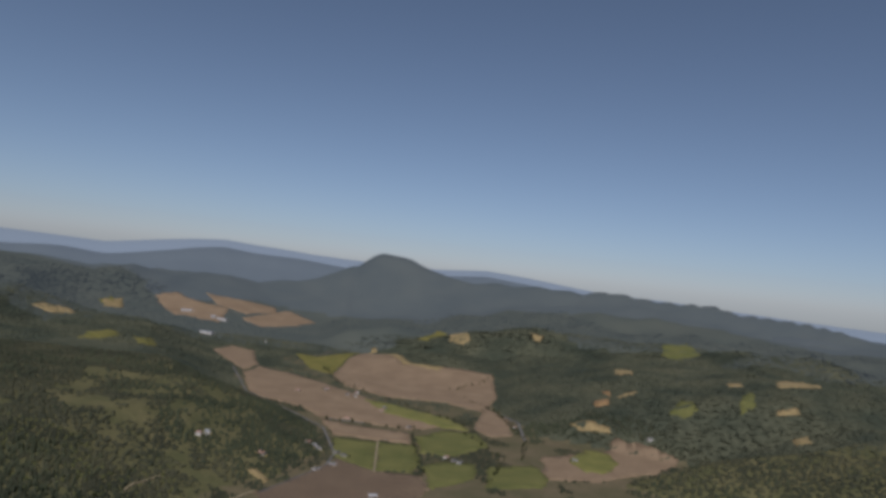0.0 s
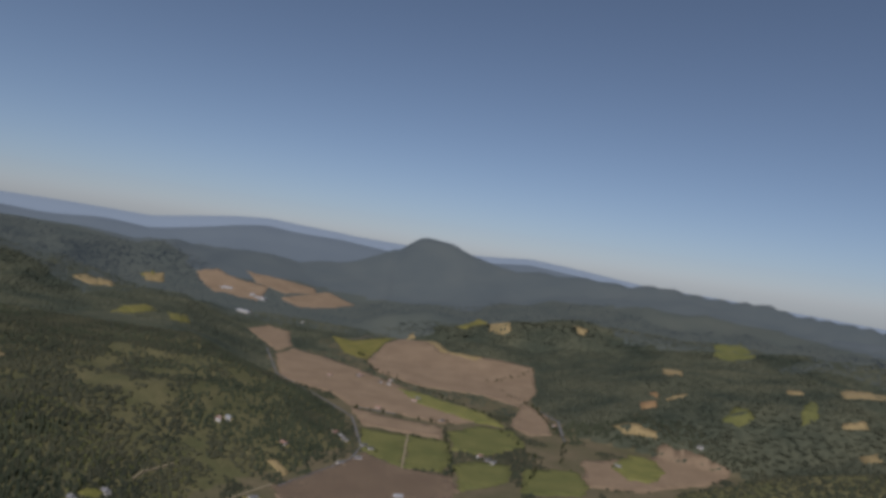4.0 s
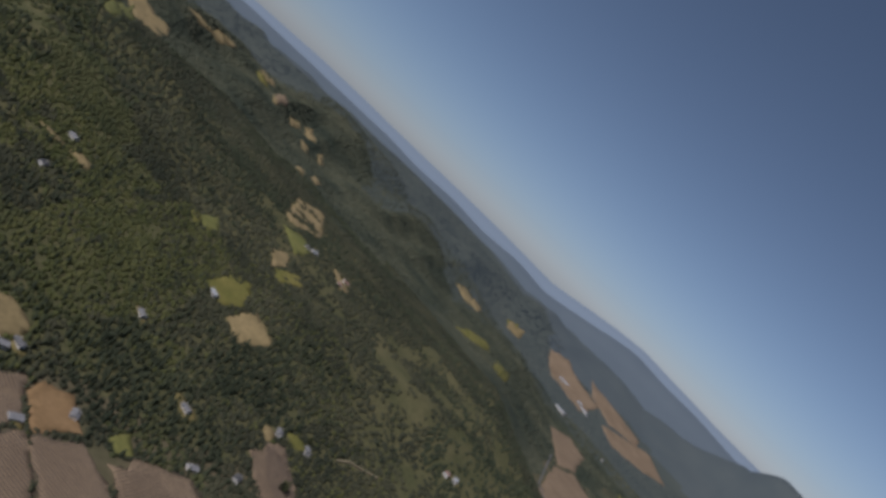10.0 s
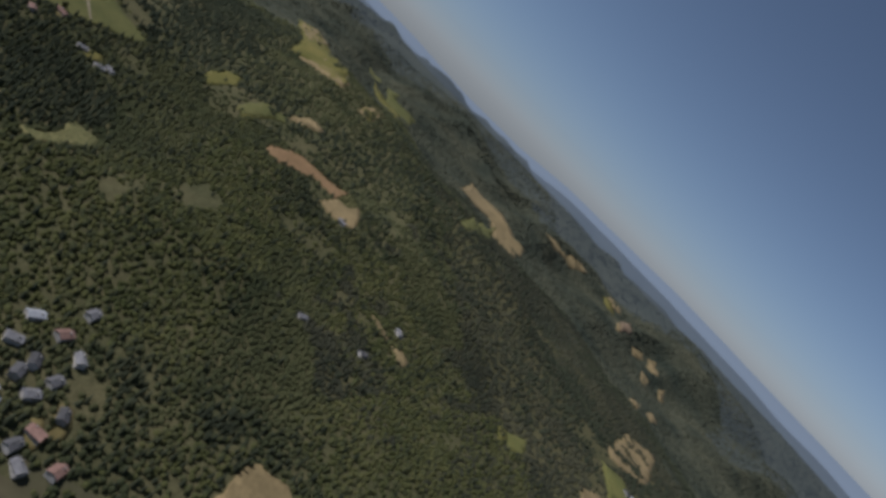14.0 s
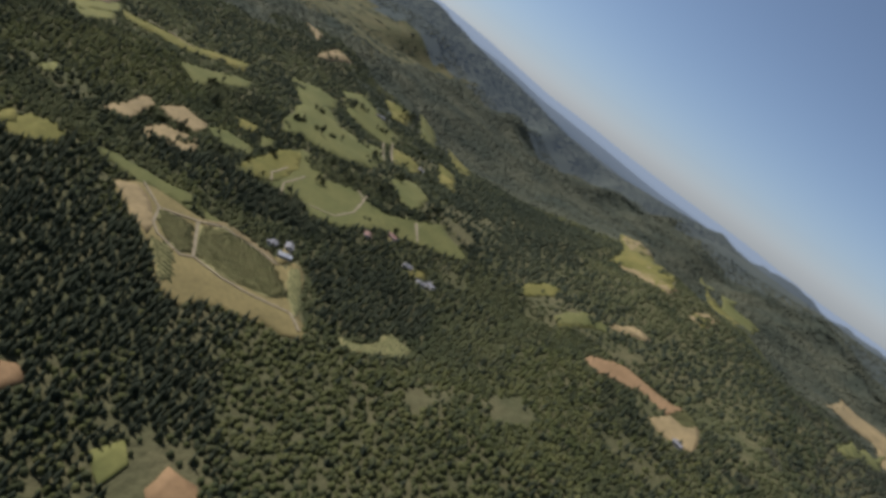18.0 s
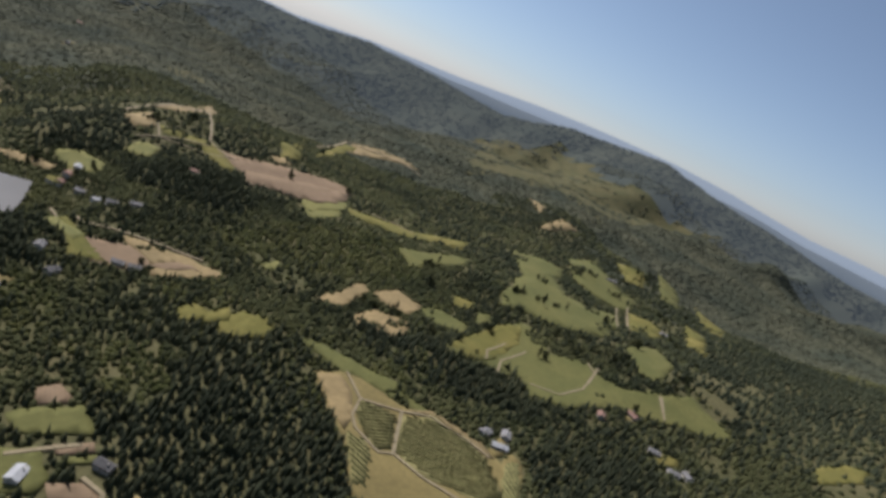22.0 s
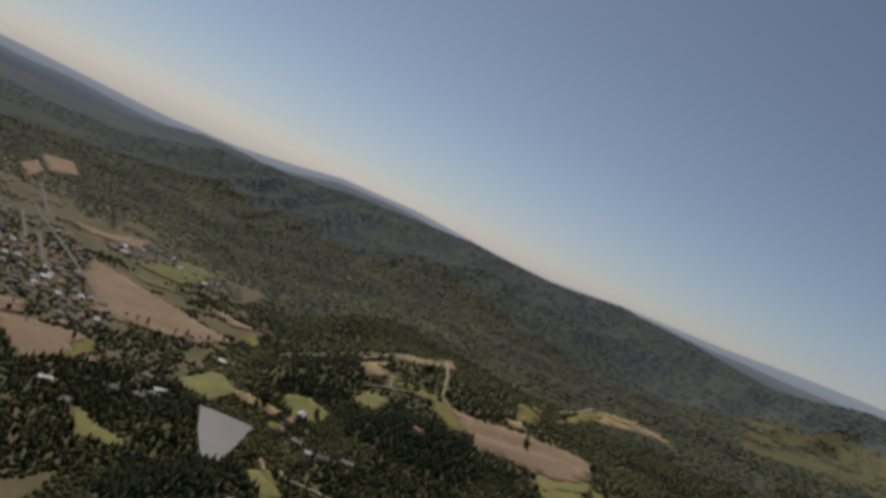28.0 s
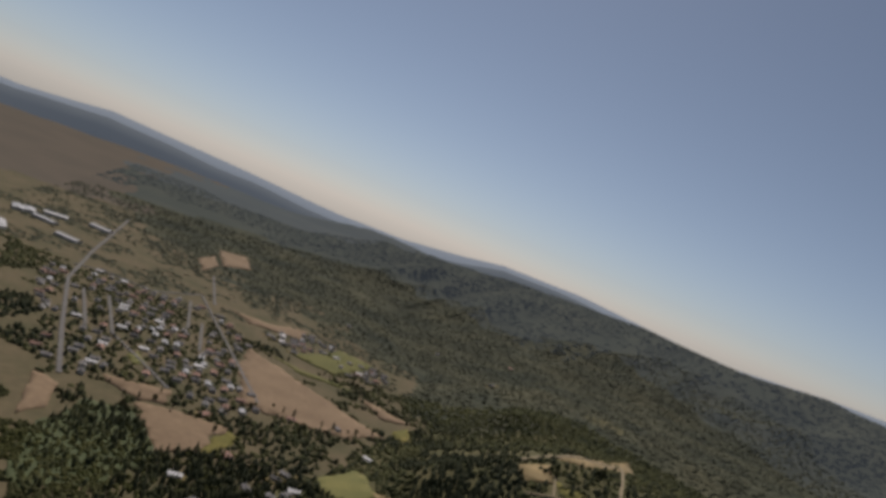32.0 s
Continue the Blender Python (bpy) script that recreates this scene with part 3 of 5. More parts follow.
field("dry", (-852, 643), (-846, 657), (-828, 679), (-822, 669))
field("dry", (-821, 682), (-821, 701), (-804, 711), (-794, 697))
field("meadow", (-2094, 1714), (-2098, 1755), (-2029, 1766), (-2036, 1715))
field("dry", (-1958, 1726), (-1946, 1762), (-1910, 1742), (-1894, 1700))
field("dry", (-1960, 1841), (-1990, 1916), (-1962, 1924), (-1937, 1855))
field("dry", (-1813, 1823), (-1805, 1866), (-1748, 1820), (-1760, 1802))
field("dry", (-1423, 1526), (-1492, 1631), (-1388, 1538))
field("brown", (-421, 844), (-428, 877), (-414, 898), (-368, 900), (-354, 844))
field("orange", (-471, 597), (-483, 611), (-471, 643), (-427, 645), (-424, 590))
field("brown", (-480, 534), (-483, 573), (-485, 598), (-430, 586), (-422, 529))
field("dry", (-511, 522), (-546, 533), (-561, 554), (-558, 587), (-544, 605), (-525, 599), (-515, 573), (-505, 541))
field("brown", (-414, 523), (-420, 586), (-341, 569), (-338, 511))
field("brown", (-420, 590), (-413, 640), (-356, 646), (-333, 641), (-331, 569))
field("brown", (-393, 663), (-387, 705), (-360, 715), (-342, 712), (-339, 646))
field("bright", (-428, 669), (-439, 701), (-406, 690), (-407, 668))
field("dry", (-2094, 1464), (-2152, 1616), (-2146, 1648), (-2085, 1528))
field("dry", (-2081, 1377), (-2096, 1445), (-2101, 1495), (-2061, 1438))
field("dry", (-1430, 557), (-1478, 586), (-1479, 618), (-1415, 589))
field("dry", (-1190, 445), (-1250, 477), (-1228, 510), (-1214, 492))
field("meadow", (-1096, 373), (-1167, 396), (-1187, 436), (-1142, 428), (-1077, 386))
field("dry", (-1542, 419), (-1618, 473), (-1504, 528), (-1467, 515), (-1501, 468))
field("orange", (-1031, 429), (-1072, 450), (-1104, 491), (-1088, 529), (-1096, 576), (-1046, 552), (-1059, 521), (-1014, 448))
field("dry", (-1001, 532), (-1089, 578), (-1057, 598), (-991, 593), (-982, 564))
field("vines", (-1053, 556), (-1099, 578), (-1066, 596), (-1040, 575))
field("green", (-858, -14), (-917, -30), (-993, -43), (-1040, -32), (-1045, 2), (-1018, 24), (-1048, 68), (-1032, 84), (-1036, 113), (-1080, 144), (-1132, 172), (-1098, 227), (-1075, 221), (-1029, 171), (-991, 131), (-930, 107), (-892, 76), (-917, 48), (-872, 23), (-846, -0))
field("meadow", (-858, -14), (-917, -30), (-993, -43), (-1030, -29), (-984, -4), (-912, 17), (-870, 15))
field("green", (-1348, -265), (-1411, -234), (-1420, -188), (-1303, -139), (-1240, -88), (-1268, -58), (-1362, -45), (-1283, -2), (-1152, 28), (-1108, 7), (-1086, -13), (-1070, -44), (-1039, -80), (-1072, -101), (-1205, -150))
field("green", (-1502, -235), (-1716, -262), (-1578, -172), (-1527, -113), (-1531, -75), (-1435, -55), (-1401, -99), (-1406, -152))
field("meadow", (-1435, -55), (-1470, -24), (-1443, 20), (-1359, 30), (-1313, 7))
field("meadow", (-1763, -241), (-1805, -186), (-1678, -128), (-1626, -147))
field("green", (-1908, -190), (-1919, -131), (-1750, -60), (-1698, -92))
field("meadow", (-1629, -11), (-1592, 45), (-1434, 90), (-1450, 54))
field("meadow", (-1924, -83), (-1813, 26), (-1653, 55), (-1782, -22))
field("green", (-1164, 53), (-1240, 70), (-1190, 113), (-1103, 133), (-1097, 105))
field("green", (-1017, -247), (-1067, -221), (-1124, -200), (-1081, -177), (-1021, -190), (-982, -189))
field("meadow", (-1053, -404), (-1091, -350), (-1129, -309), (-1214, -268), (-1166, -243), (-1075, -285), (-1034, -368))
field("dry", (-787, -145), (-827, -153), (-879, -171), (-870, -150), (-802, -119))
field("dry", (-870, -144), (-914, -148), (-913, -102), (-875, -87), (-867, -109))
field("dry", (-801, -104), (-841, -110), (-865, -78), (-832, -49), (-799, -66))
field("green", (-909, -103), (-936, -90), (-941, -48), (-906, -34), (-891, -68))
field("meadow", (-984, -118), (-1005, -91), (-983, -78), (-964, -95))
field("green", (-988, -72), (-1004, -62), (-979, -46), (-959, -53))
field("meadow", (-625, -150), (-643, -152), (-649, -135), (-634, -117), (-617, -129))
field("meadow", (-645, -120), (-675, -121), (-687, -101), (-664, -80), (-634, -91))
field("green", (-701, -76), (-722, -58), (-749, 16), (-749, 61), (-737, 59), (-730, 29), (-709, -18))
field("meadow", (-1082, -631), (-1308, -822), (-1084, -570), (-1034, -562))
field("brown", (-598, -308), (-635, -289), (-658, -266), (-687, -207), (-661, -225), (-613, -242), (-586, -266))
field("meadow", (-623, -396), (-612, -303), (-613, -253), (-580, -264))
field("dry", (-648, -307), (-667, -284), (-673, -237), (-650, -238), (-645, -275))
field("green", (-463, -69), (-473, -69), (-510, -52), (-499, -21), (-463, -47))
field("brown", (-489, -85), (-505, -81), (-507, -57), (-484, -70))
field("brown", (-479, -24), (-498, -15), (-494, -4), (-477, -15))
field("green", (-440, -50), (-472, -28), (-466, 2), (-455, 11), (-427, -6))
field("brown", (-461, 4), (-484, 16), (-486, 30), (-485, 38), (-458, 21))
field("green", (-478, -10), (-494, -1), (-492, 5), (-479, -3))
field("dry", (-1603, -374), (-1751, -408), (-1788, -366), (-1629, -359))
field("dry", (-1820, -543), (-1788, -466), (-1720, -445))
field("bright", (-767, -222), (-798, -229), (-789, -211), (-763, -207))
field("meadow", (-1146, 311), (-1223, 330), (-1234, 358), (-1191, 358), (-1108, 324))
field("meadow", (-963, 189), (-987, 212), (-969, 219), (-949, 202))
field("meadow", (-2048, 401), (-2058, 451), (-1909, 498), (-1521, 522), (-1462, 507), (-1548, 456), (-1551, 417), (-1552, 401), (-1677, 414))
field("dry", (-2043, 406), (-2050, 454), (-1965, 490), (-1742, 426))
field("green", (-1096, 374), (-1178, 397), (-1188, 443), (-1167, 442), (-1081, 382))
field("dry", (-1209, 448), (-1253, 490), (-1234, 511), (-1211, 487))
field("meadow", (-1449, 566), (-1462, 599), (-1414, 587))
field("meadow", (-2102, 658), (-1966, 756), (-1835, 718), (-1996, 675))
field("vines", (-720, 224), (-712, 241), (-769, 281), (-788, 277), (-800, 249), (-765, 252), (-736, 244))
field("brown", (-913, -488), (-980, -488), (-1041, -482), (-1116, -466), (-1046, -408), (-971, -411), (-937, -443), (-889, -442))
field("bright", (-952, -388), (-1040, -402), (-1006, -358), (-935, -350))
field("meadow", (-1130, -302), (-1210, -267), (-1151, -236), (-1113, -276))
field("dry", (-676, -265), (-692, -236), (-711, -193), (-669, -201), (-635, -215))
field("orange", (-464, 101), (-483, 95), (-499, 110), (-496, 122), (-479, 121), (-459, 111))
field("dry", (-494, 38), (-504, 38), (-513, 69), (-506, 76), (-491, 62), (-480, 50))
field("meadow", (-656, -100), (-689, -115), (-696, -95), (-669, -76), (-646, -82))
field("meadow", (-644, -133), (-667, -131), (-655, -110), (-634, -114))
field("bright", (-583, -655), (-639, -711), (-641, -618), (-638, -588), (-604, -566), (-585, -604))
field("dry", (-635, -603), (-654, -570), (-678, -525), (-664, -522), (-636, -570))
field("bright", (-683, -562), (-715, -552), (-728, -510), (-704, -485), (-683, -513))
field("bright", (-763, -547), (-793, -570), (-814, -541), (-784, -515))
field("dry", (-812, -665), (-856, -660), (-833, -607), (-806, -612))
field("meadow", (-838, -612), (-872, -584), (-912, -569), (-906, -484), (-871, -472), (-878, -553), (-838, -586))
field("dry", (-868, -687), (-1124, -913), (-1070, -799), (-908, -670))
field("brown", (-899, -560), (-955, -537), (-1036, -533), (-1101, -514), (-1136, -480), (-1083, -432), (-1004, -442), (-970, -478), (-904, -480))
field("dry", (-1021, -562), (-1060, -579), (-1050, -546), (-1011, -537))
field("bright", (-960, -401), (-1006, -432), (-1076, -418), (-1036, -384), (-955, -375))
field("dry", (-1476, -850), (-1553, -808), (-1563, -699), (-1503, -754), (-1409, -788))
field("meadow", (-1139, -628), (-1442, -847), (-1470, -823), (-1255, -696))
field("bright", (-457, -534), (-474, -516), (-497, -460), (-507, -425), (-486, -436), (-464, -460))
field("bright", (-608, -417), (-608, -337), (-616, -307), (-597, -293), (-591, -332))
field("brown", (-363, -738), (-438, -749), (-475, -744), (-443, -649), (-404, -619))
field("brown", (-309, -788), (-393, -812), (-395, -759), (-363, -742))
field("brown", (-486, -1166), (-549, -1092), (-635, -998), (-711, -908), (-635, -846), (-559, -846), (-486, -852), (-469, -1031))
field("brown", (-684, -1105), (-780, -1026), (-727, -1007))
field("green", (-567, -1229), (-650, -1185), (-760, -1357), (-686, -1402))
field("green", (-518, -1179), (-581, -1145), (-678, -1123), (-693, -1115), (-581, -1117))
field("bright", (-317, -903), (-328, -930), (-350, -886), (-333, -864))
field("meadow", (-445, -649), (-475, -737), (-486, -724), (-483, -687), (-453, -645))
field("brown", (-248, -731), (-262, -731), (-279, -718), (-288, -653), (-270, -609))
field("brown", (-440, -1426), (-514, -1423), (-612, -1489), (-589, -1379), (-479, -1366))
field("brown", (-338, -2183), (-427, -2203), (-450, -2022), (-372, -1926))
field("meadow", (-734, -958), (-773, -1005), (-746, -882), (-728, -897))
field("brown", (-304, -1920), (-338, -2047), (-362, -1904), (-332, -1759))
field("orange", (-506, 226), (-524, 223), (-529, 246), (-518, 259), (-503, 252), (-500, 234))
field("orange", (-522, 257), (-532, 272), (-523, 278), (-514, 269))
field("dry", (-509, 251), (-512, 267), (-508, 275), (-503, 264))
field("orange", (-497, 275), (-503, 294), (-491, 309), (-478, 291))
field("bright", (-496, 184), (-516, 190), (-507, 205), (-485, 206))
field("meadow", (-466, 219), (-478, 242), (-478, 269), (-464, 274), (-443, 247))
field("dry", (-464, 459), (-471, 488), (-453, 491), (-440, 465))
field("bright", (-797, 875), (-815, 928), (-775, 911), (-764, 881))
field("meadow", (-661, 847), (-693, 911), (-675, 935), (-625, 895), (-626, 851))
field("vineyard", (-686, -26), (-663, 24), (-654, 54), (-621, 100), (-623, 127), (-642, 127), (-654, 148), (-669, 173), (-671, 196), (-684, 208), (-722, 183), (-791, 139), (-793, 126), (-769, 132), (-772, 115), (-763, 86), (-747, 57), (-731, 44), (-729, 18), (-725, -25), (-707, -17))
field("block", (-700, 24), (-709, 39), (-716, 53), (-680, 83), (-669, 79), (-676, 45), turn=152)
field("block", (-721, 55), (-745, 66), (-758, 91), (-754, 128), (-725, 165), (-705, 157), (-691, 135), (-686, 112), (-681, 87), turn=124)
field("block", (-660, 49), (-666, 66), (-659, 82), (-636, 102), (-626, 98), turn=95)
field("block", (-773, 134), (-785, 139), (-721, 183), (-703, 188), (-730, 160), turn=60)
field("strip", (-732, 47), (-752, 60), (-765, 85), (-770, 114), (-766, 127), (-759, 124), (-759, 90), (-747, 65))
field("strip", (-688, -22), (-704, -14), (-696, 16), (-680, 36), (-659, 47), (-666, 23))
field("dry", (-2111, 1737), (-2188, 1821), (-2070, 1803), (-2071, 1757))
field("brown", (-2006, 1770), (-2061, 1847), (-1975, 1814), (-1909, 1728))
field("dry", (-1986, 1955), (-1990, 1988), (-1860, 1930), (-1873, 1896))
field("dry", (-1818, 1925), (-1839, 1966), (-1772, 1943), (-1761, 1905))
field("dry", (-1486, 1657), (-1532, 1715), (-1500, 1726), (-1462, 1671))
field("dry", (-1760, 946), (-1979, 1045), (-1935, 1115), (-1827, 1183), (-1800, 1228), (-1553, 1073), (-1809, 1089))
field("green", (-1266, 805), (-1451, 895), (-1797, 1112), (-1535, 1008), (-1245, 825))
field("green", (-2592, 701), (-2611, 752), (-2085, 746), (-2074, 823), (-1859, 753), (-2023, 710))
field("grove", (-289, -574), (-316, -697), (-368, -711), (-395, -648), (-403, -606), (-370, -512), (-312, -469))
field("water", (-580, -515), (-607, -505), (-637, -490), (-610, -440), (-581, -392), (-563, -396), (-568, -450))


def far_fields(x0, y0, x1, y1, turn, share):
    """Plots of ploughed land and grass over the far valley floor."""
    c, s = math.cos(radians(turn)), math.sin(radians(turn))
    for u in np.arange(-2400, 2400, 265.0):
        for v in np.arange(-2400, 2400, 150.0):
            x, y = (x0 + x1) / 2 + u * c - v * s, (y0 + y1) / 2 + u * s + v * c
            if not (x0 < x < x1 and y0 < y < y1) or rng.random() > share:
                continue
            a, b = rng.uniform(75, 125), rng.uniform(40, 70)
            corners = [(x + c * p - s * q, y + s * p + c * q) for p, q in ((-a, -b), (a, -b * rng.uniform(0.8, 1.2)), (a * rng.uniform(0.7, 1.1), b), (-a, b * rng.uniform(0.7, 1.2)))]
            flat = max(float(height(p, q) - apron(p, q)) for p, q in corners) < 11
            clear = not any(inside(np.array([p[0] for p in corners] + [x]), np.array([p[1] for p in corners] + [y]), o).any() for _, o in FIELDS)
            if flat and clear:
                field(str(rng.choice(["brown", "brown", "brown", "brown", "brown", "brown", "brown", "meadow"])), *[(float(p), float(q)) for p, q in corners])


far_fields(-1800, 3150, -500, 4600, 17, 0.6)


# ---- roads and tracks ----
ROADS = []


def road(kind, width, *line):
    """A ribbon that follows the ground."""
    ROADS.append((line, width))
    pts = []
    for (ax, ay), (bx, by) in zip(line, line[1:]):
        k = max(1, int(math.hypot(bx - ax, by - ay) / 12))
        pts += [(ax + (bx - ax) * j / k, ay + (by - ay) * j / k) for j in range(k)]
    pts.append(line[-1])
    p = np.array(pts, float)
    d = np.gradient(p, axis=0)
    d /= np.linalg.norm(d, axis=1)[:, None]
    side = np.stack([-d[:, 1], d[:, 0]], 1) * width / 2
    a, b = p + side, p - side
    za = np.maximum(height(a[:, 0], a[:, 1]), height(b[:, 0], b[:, 1])) + (1.3 if kind == "road" else 1.55)
    v = np.concatenate([np.column_stack([a, za]), np.column_stack([b, za]), np.column_stack([a, za - 4]), np.column_stack([b, za - 4])])
    n = len(p)
    f = []
    for j in range(n - 1):
        for q, w in ((0, n), (n, 3 * n), (2 * n, 0)):
            f += [(q + j, w + j, w + j + 1), (q + j, w + j + 1, q + j + 1)]
    ob = new("road" if kind == "road" else "dirt_track", mesh_of(kind, v, f, [M[kind]]))
    return tagged(ob, "worn grey asphalt road" if kind == "road" else "pale dirt farm track", "road", kind="structure")


road("track", 3.5, (-84, 1518), (-74, 1293))
road("road", 4, (-604, 2244), (-473, 1900), (-326, 1732), (-215, 1590), (-161, 1387), (-167, 1298), (-246, 1123))
road("road", 6, (231, 1948), (267, 1849), (260, 1667))
road("road", 5, (-215, 1679), (-125, 1673))
road("track", 3.5, (-331, 926), (-299, 1037), (-257, 1125))
road("track", 3, (-414, 993), (-413, 1022), (-392, 1071))
road("road", 6, (-270, -750), (-221, -932), (-151, -1211), (-116, -1523), (-64, -2149))
road("road", 5, (-406, -1040), (-391, -1220))
road("road", 5, (-397, -1417), (-365, -1733))
road("road", 5, (-372, -1154), (-351, -1374))
road("road", 5, (-243, -970), (-186, -1180))
road("road", 5, (-389, -817), (-341, -890), (-281, -975), (-228, -1187))
road("road", 5, (-509, -880), (-363, -1471), (-278, -1341), (-178, -1365), (-126, -1340))
road("track", 3, (-725, 49), (-679, 86))
road("track", 2.6, (-679, 86), (-681, 117), (-688, 144), (-704, 180), (-689, 200))
road("track", 2.4, (-714, -13), (-700, 22), (-679, 36), (-670, 50), (-668, 80), (-679, 86))
road("track", 2.4, (-700, 22), (-712, 36), (-725, 49), (-747, 65), (-759, 102), (-760, 124))
road("track", 2.4, (-918, 59), (-939, 87), (-983, 91), (-1048, 74))
road("track", 2.4, (-891, 33), (-918, 18), (-980, 12))
road("track", 2.4, (-1075, 147), (-1038, 170))
road("track", 3, (-851, -636), (-826, -577), (-877, -532), (-931, -530))
road("track", 3, (-1464, -69), (-1272, 17))
road("track", 2.4, (-893, 14), (-913, -0), (-966, -9))
road("track", 2.4, (-1047, 60), (-1032, 79), (-1002, 87))
road("track", 2.4, (-1073, 145), (-1036, 171))
road("track", 2.4, (-1422, -71), (-1260, -0))
road("track", 6, (-824, -688), (-882, -697), (-1047, -808))
road("track", 4, (-1047, -808), (-908, -577), (-915, -533))
road("track", 6, (-1298, -769), (-1463, -856), (-1527, -764), (-1541, -674))
road("track", 3.5, (-453, -32), (-492, -16))
road("track", 3.5, (-481, 11), (-486, 28), (-478, 45))
road("track", 3.5, (-630, -420), (-625, -342), (-648, -318), (-673, -282), (-699, -230))
road("track", 3.5, (-796, -587), (-854, -573), (-901, -561))
road("track", 3, (-1080, -395), (-1108, -343), (-1114, -304))

# ---- buildings ----
def gable(w, l, h, rise, over):
    """A pitched roof with thick eaves."""
    a, b = w / 2 + over, l / 2 + over
    v = []
    for dz in (0, -0.25):
        v += [(-a, -b, h - 0.15 + dz), (-a, b, h - 0.15 + dz), (0, -b, h + rise + dz), (0, b, h + rise + dz), (a, -b, h - 0.15 + dz), (a, b, h - 0.15 + dz)]
    q = [(0, 2, 3, 1), (2, 4, 5, 3), (6, 7, 9, 8), (8, 9, 11, 10), (0, 1, 7, 6), (4, 10, 11, 5), (0, 6, 8, 2), (2, 8, 10, 4), (1, 3, 9, 7), (3, 5, 11, 9)]
    return v, [t for a_, b_, c_, d_ in q for t in ((a_, b_, c_), (a_, c_, d_))]


def walls(w, l, h, rise):
    """Four walls with gable ends, going down into the slope."""
    v = [(-w / 2, -l / 2, -2.5), (w / 2, -l / 2, -2.5), (w / 2, l / 2, -2.5), (-w / 2, l / 2, -2.5),
         (-w / 2, -l / 2, h), (w / 2, -l / 2, h), (w / 2, l / 2, h), (-w / 2, l / 2, h), (0, -l / 2, h + rise - 0.1), (0, l / 2, h + rise - 0.1)]
    f = [(0, 1, 5), (0, 5, 4), (1, 2, 6), (1, 6, 5), (2, 3, 7), (2, 7, 6), (3, 0, 4), (3, 4, 7), (4, 5, 8), (6, 7, 9)]
    return v, f


def building(name, label, category, w, l, h, rise, roof, group=""):
    ob = new(name)
    tagged(ob, label, category, group)
    child("wall", mesh_of("wall", *walls(w, l, h, rise), [M["wall_paint"]]), ob)
    child("roof", mesh_of("roof", *gable(w, l, h, rise, 0.6), [M[roof]]), ob)
    pane = mesh_of("pane", *box(-0.06, -0.7, 1.0, 0.06, 0.7, 2.2), [M["glass"]])
    surround = mesh_of("window", *joined(box(-0.09, -0.85, 0.85, 0.09, 0.85, 1.0), box(-0.09, -0.85, 2.2, 0.09, 0.85, 2.35),
                                         box(-0.09, -0.85, 1.0, 0.09, -0.7, 2.2), box(-0.09, 0.7, 1.0, 0.09, 0.85, 2.2)), [M["wall_paint"]])
    for sx in (-1, 1):
        for py in (-l * 0.28, l * 0.28):
            frame_ob = child("window", surround, ob)
            frame_ob.location = (sx * w / 2, py, 0)
            child("pane", pane, frame_ob, "dark glass pane")
    child("door", mesh_of("door", *box(w / 2 - 0.05, -0.5, 0, w / 2 + 0.06, 0.5, 2.05), [M["door"]]), ob)
    if name == "house":
        child("chimney", mesh_of("chimney", *box(w * 0.15, l * 0.2, h, w * 0.15 + 0.9, l * 0.2 + 0.9, h + rise + 0.8), [M["wall_paint"]]), ob)
    return ob


HOUSES = [
    building("house", "pale rendered house with a grey shingle roof", "house", 8, 12, 3.0, 2.0, "roof_grey", "houses of the valley"),
    building("house", "pale rendered house with a clay tile roof", "house", 9, 13, 3.0, 2.0, "roof_clay", "houses of the valley"),
    building("house", "long low building with a white metal roof", "house", 8, 14, 3.0, 1.6, "roof_white", "houses of the valley"),
    building("shed", "large shed with a white metal roof", "shed", 24, 55, 6, 2.5, "roof_white", "sheds of the valley"),
]
USED = [False] * len(HOUSES)
SITES = []


def put_house(kind, x, y, turn):
    """The first of a kind is moved to its place, later ones are copies."""
    m = pose(x, y, float(height(x, y)) + 0.4, 0, 0, turn)
    SITES.append((x, y))
    if USED[kind]:
        return copy_thing(HOUSES[kind], m)
    USED[kind] = True
    HOUSES[kind].matrix_basis = m
    return HOUSES[kind]


def yard(x, y, reach):
    """Trodden pale earth round a house."""
    k = [reach * rng.uniform(0.7, 1.25) for _ in range(9)]
    corners = [(x + 1.3 * r * math.cos(j * 0.698), y + 0.8 * r * math.sin(j * 0.698 + 0.5)) for j, r in enumerate(k)]
    v, f = sheet(corners, 6, 1.0)
    FIELDS.append(("yard", corners))
    return tagged(new("yard", mesh_of("yard", v, f, [M["vineyard"]], smooth=True)), "pale trodden earth yard round a house", "yard", kind="structure")


def homesteads(*places):
    for x, y in places:
        if all(math.hypot(x - a, y - b) > 13 for a, b in SITES):
            if rng.random() < 0.4:
                yard(x, y, float(rng.uniform(8, 13)))
            put_house(int(rng.choice([0, 0, 0, 0, 1, 2])), x, y, float(rng.uniform(0, 180)))


